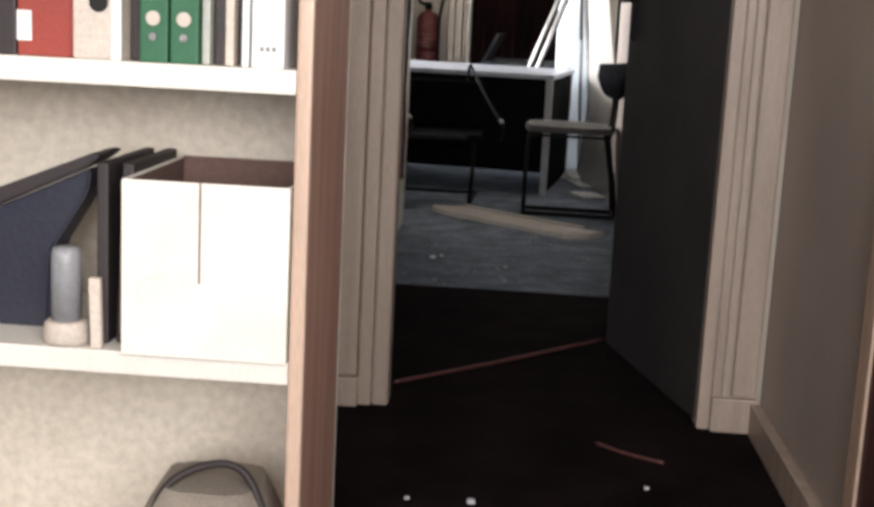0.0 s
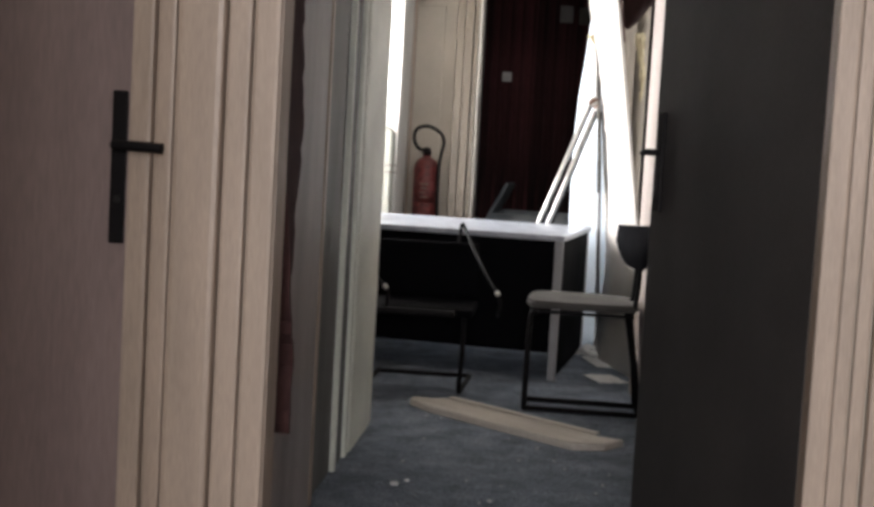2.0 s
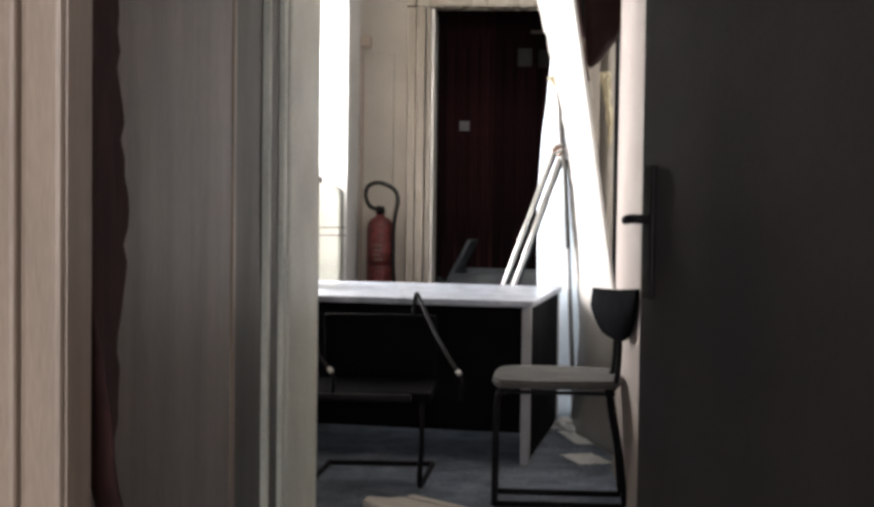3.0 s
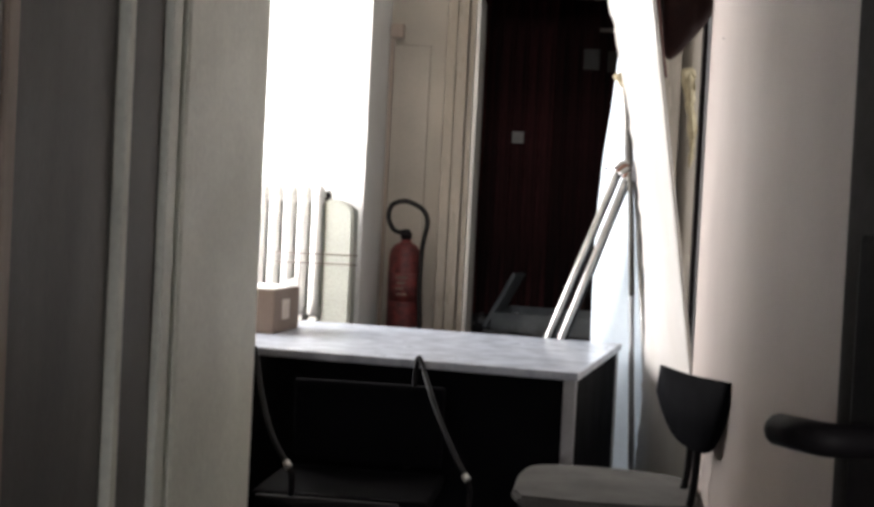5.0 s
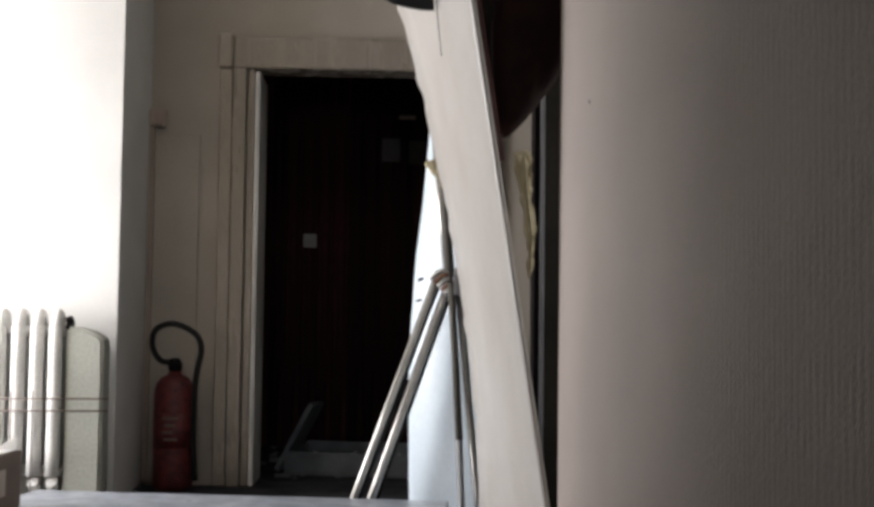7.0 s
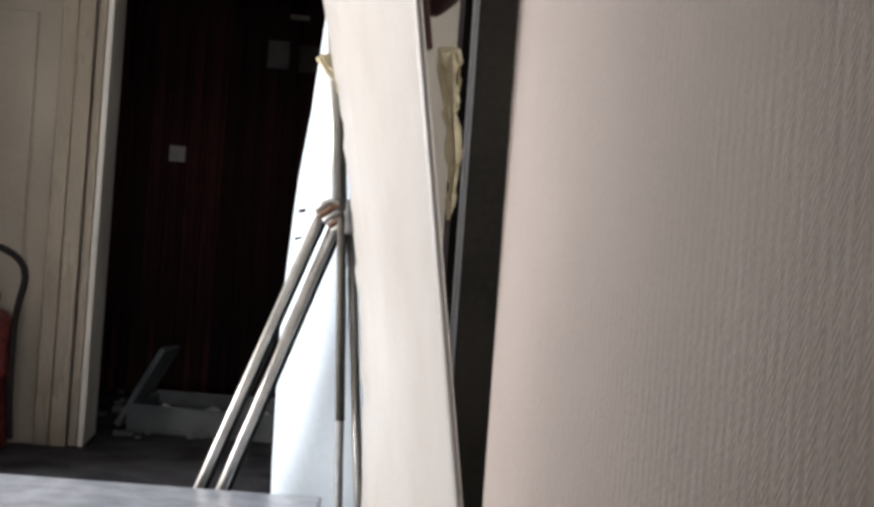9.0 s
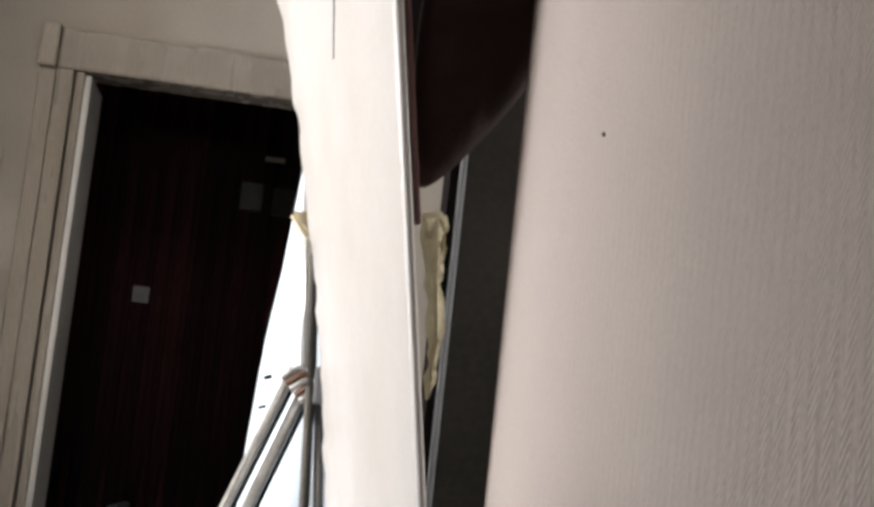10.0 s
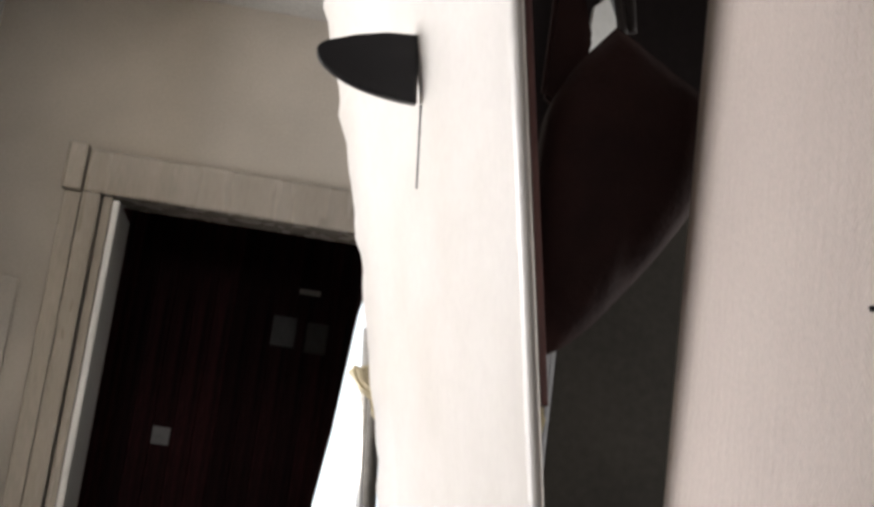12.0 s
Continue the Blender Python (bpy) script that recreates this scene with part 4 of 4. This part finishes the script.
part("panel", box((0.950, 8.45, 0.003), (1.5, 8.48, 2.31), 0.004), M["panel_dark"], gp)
part("edge_profile", box((0.939, 8.44, 0.003), (0.949, 8.485, 2.31), 0.003), M["desk_grey"], gp, "pale metal edge profile")
def gap_sheet(pts, label=""):
    """Slanted white sheet for a bright gap, its face half towards the added window."""
    bm = prism(pts, 7.70, 7.708, "y", 0.002)
    for v in bm.verts:
        v.co.y += (v.co.x - 0.78) * 0.9
    part("white_cloth", bm, M["paper"], hb, label)


gap_sheet([(0.776, 2.158), (0.822, 2.205), (0.819, 2.261), (0.799, 2.287), (0.774, 2.256), (0.772, 2.218)], "white sheet standing for brightness seen past the strap")
gap_sheet([(0.746, 2.086), (0.778, 2.125), (0.775, 2.150), (0.755, 2.115)])
gap_sheet([(0.704, 2.289), (0.722, 2.292), (0.741, 2.299), (0.728, 2.354), (0.724, 2.46), (0.706, 2.45)])
part("flap", prism([(0.712, 2.11), (0.735, 2.095), (0.765, 2.14), (0.772, 2.20), (0.755, 2.26), (0.715, 2.275)], 7.665, 7.685, "y", 0.006), M["bag"], hb, "brown leather flap")
rings = []
for k in range(11):
    u = k / 10
    r = 0.042 * math.sin(math.pi * (0.06 + 0.88 * u)) ** 0.6
    rings.append([(0.785 + r * math.cos(t), 7.68 + 0.6 * r * math.sin(t), 2.275 + 0.30 * u) for t in [2 * math.pi * j / 16 for j in range(16)]])
part("pouch", loft(rings), M["bag"], hb, "small dark pouch tied above")
# added sheet hides the lit wall and ceiling, so the gap stays dark
solid("dark_curtain", box((0.70, 8.60, 2.06), (0.929, 8.625, H - 0.001), 0.006), M["niche"], "near-black sheet standing for the shade behind the brown bag", "curtain")
solid("metal_rail", box((0.934, 8.3, 2.33), (0.960, 8.33, H - 0.002), 0.004), M["desk_grey"], "grey upright metal rail in the niche", "rail")

# ---- far wall: radiator, extinguisher and clutter ----
rd = thing("radiator", "white cast-iron column radiator under the bright wall", "radiator")
mesh = None
for k in range(14):
    x = -1.73 + 0.0705 * k
    if mesh is None:
        bm = bmesh.new()
        for y in (9.40, 9.475):
            add_tube(bm, arc([(0, y, 0.73), (0, y, 1.03), (0, y, 1.30)], 3), 0.027, 10)
        add_tube(bm, arc([(0, 9.40, 1.29), (0, 9.415, 1.335), (0, 9.437, 1.348), (0, 9.46, 1.335), (0, 9.475, 1.29)], 4), 0.022, 10)
        add_tube(bm, arc([(0, 9.40, 0.71), (0, 9.437, 0.675), (0, 9.475, 0.71)], 4), 0.022, 10)
        mesh = mesh_of("column", bm, M["radiator"])
    o = new("column", mesh)
    o.parent = rd
    o.location.x = x
for z in (0.75, 1.28):
    part("header", tube([(-1.76, 9.437, z), (-0.78, 9.437, z)], 0.019, 10), M["radiator"], rd)
for x in (-1.66, -0.85):
    part("foot", box((x - 0.02, 9.39, 0.6), (x + 0.02, 9.48, 0.66), 0.004), M["radiator"], rd)
part("valve", tube(arc([(-0.78, 9.437, 1.28), (-0.765, 9.43, 1.31), (-0.77, 9.42, 1.335)]), 0.015, 10), M["black_metal"], rd)

tk = thing("enamel_panel", "pale grey-green enamelled end panel beside the radiator", "panel")
arch = [(-0.775, 0.60), (-0.775, 1.30)] + [(-0.775 + 0.145 * math.sin(a), 1.235 + 0.065 * math.cos(a)) for a in [math.pi / 2 * k / 8 for k in range(1, 9)]] + [(-0.630, 0.60)]
part("body", prism(arch, 9.40, 9.52, "y", 0.012), M["pale_green"], tk)
part("top_lip", box((-0.77, 9.395, 0.60), (-0.636, 9.399, 0.64), 0.001), M["pale_green"], tk)
wr = thing("wire_rack", "thin rusty wire rack standing before the radiator", "rack")
for x in (-0.94, -0.86):
    part("wire", tube([(x, 9.28, 0.6), (x, 9.28, 1.06)], 0.003, 6), M["rust"], wr)
for z in (0.985, 1.03):
    part("wire", tube([(-0.98, 9.276, z), (-0.58, 9.276, z + 0.003)], 0.003, 6), M["rust"], wr)

ex = thing("fire_extinguisher", "dull red fire extinguisher with black hose loop", "fire extinguisher", at=(-0.468, 10.06, 0.6))
ex_body = part("cylinder", lathe([(0.076, 0), (0.085, 0.012), (0.087, 0.03), (0.087, 0.41), (0.080, 0.45), (0.060, 0.48), (0.03, 0.495), (0.026, 0.51)], 28), M["red_paint"], ex, "scuffed red steel cylinder")
part("instruction_label", lathe([(0.0876, 0.18), (0.0876, 0.33)], 28), M["red_paint"], ex)
for k in range(4):
    part("print_bar", box((-0.035 + 0.008 * (k % 2), -0.0895, 0.305 - 0.03 * k), (0.03 - 0.01 * (k % 3), -0.085, 0.315 - 0.03 * k)), M["carton"], ex_body)
ex_valve = part("valve", lathe([(0.026, 0.51), (0.03, 0.52), (0.03, 0.545), (0.018, 0.56)], 16), M["black_metal"], ex)
part("handle", box((-0.012, -0.09, 0.55), (0.012, 0.03, 0.566), 0.004), M["black_metal"], ex_valve)
part("hose", tube(arc([(0.03, -0.05, 0.55), (-0.05, -0.06, 0.555), (-0.09, -0.06, 0.62), (-0.075, -0.06, 0.69), (0.0, -0.06, 0.715), (0.09, -0.06, 0.675), (0.12, -0.06, 0.61), (0.105, -0.06, 0.52), (0.093, -0.05, 0.42), (0.092, -0.04, 0.2), (0.10, -0.03, 0.04)]), 0.0125, 10), M["rubber"], ex)

# dark plank cladding behind the doorway
cl = thing("plank_cladding", "dark red-brown vertical plank cladding behind the doorway", "cladding", kind="structure")
pw = 0.093
mesh = mesh_of("plank", box((0.001, -0.02, 0), (pw - 0.001, 0.0, H - 0.605), 0.0025), M["planks_dark"])
for k in range(18):
    o = new("plank", mesh)
    o.parent = cl
    o.location = (-0.62 + pw * k, 11.995 - 0.004 * (k % 3), 0.6)
def wall_switch(x, z, s, label):
    sw = thing("wall_switch", label, "switch", group="switches on the cladding", at=(x, 11.965, z))
    part("plate", box((-s, -0.012, -s), (s, 0.0, s), 0.003), M["switch_white"], sw)
    part("rocker", box((-s * 0.6, -0.016, -s * 0.6), (s * 0.6, -0.0125, s * 0.6), 0.002), M["switch_white"], sw)
wall_switch(-0.017, 1.815, 0.04, "small white switch on the dark planks")
fuse = solid("fuse_box", box((0.40, 11.93, 2.29), (0.51, 11.97, 2.43), 0.006), M["ink"], "small grey box fixed to the dark planks", "fuse box")
solid("fuse_box", box((0.56, 11.93, 2.28), (0.66, 11.97, 2.42), 0.006), M["niche_wall"], "small dark grey box fixed to the dark planks", "fuse box")
solid("notice", box((0.50, 11.955, 2.55), (0.60, 11.968, 2.575), 0.002), M["book_cream"], "small pale strip stuck on the planks", "notice")

# clutter on the landing behind the doorway
tr = thing("plastic_crate", "dusty grey plastic tray with a raised lid", "crate", at=(0.30, 10.75, 0.6), turn=-12)
part("base", box((-0.30, -0.2, 0), (0.34, 0.2, 0.02), 0.004), M["plastic_grey"], tr)
for lo, hi in (((-0.30, -0.2, 0.02), (0.34, -0.18, 0.11)), ((-0.30, 0.18, 0.02), (0.34, 0.2, 0.13)), ((-0.30, -0.18, 0.02), (-0.28, 0.18, 0.12)), ((0.32, -0.18, 0.02), (0.34, 0.18, 0.12))):
    part("side", box(lo, hi, 0.004), M["plastic_grey"], tr)
bm = box((-0.012, -0.2, 0), (0.012, 0.02, 0.36), 0.004)
bmesh.ops.transform(bm, matrix=Matrix.Translation((-0.34, 0, 0.02)) @ Matrix.Rotation(radians(28), 4, "Y"), verts=bm.verts)
part("lid", bm, M["plastic_grey"], tr)
rnd = random.Random(8)
for k in range(22):
    x, y, s = rnd.uniform(0.05, 0.55), rnd.uniform(10.62, 10.9), rnd.uniform(0.014, 0.045)
    bm = bmesh.new()
    bmesh.ops.create_icosphere(bm, subdivisions=2, radius=s)
    for v in bm.verts:
        v.co *= 1 + 0.5 * noise.noise(v.co * 30 + Vector((k, 0, 0)))
    o = solid("rubble_lump", bm, M["rubble"] if k % 3 == 0 else M["debris_white"], "pale lump of plaster rubble in the tray", "rubble", "rubble in the tray")
    o.location = (x, y, 0.62 + s * 0.8)
bm = bmesh.new()
for k in range(160):
    x, y, s = rnd.uniform(-0.5, 1.2), rnd.uniform(10.4, 11.9), rnd.uniform(0.006, 0.03)
    add_box(bm, (x - s, y - s * rnd.uniform(0.5, 2), 0.6), (x + s, y + s, 0.602 + s * rnd.uniform(0.3, 1.2)))
solid("landing_rubble", bm, M["rubble"], "grey rubble scattered over the landing floor", "debris", kind="stuff")
solid("wall_hook", tube([(0.8668, 7.02, 1.774), (0.8645, 7.02, 1.773)], 0.0025, 8), M["black_metal"], "tiny dark nail in the papered wall", "nail")
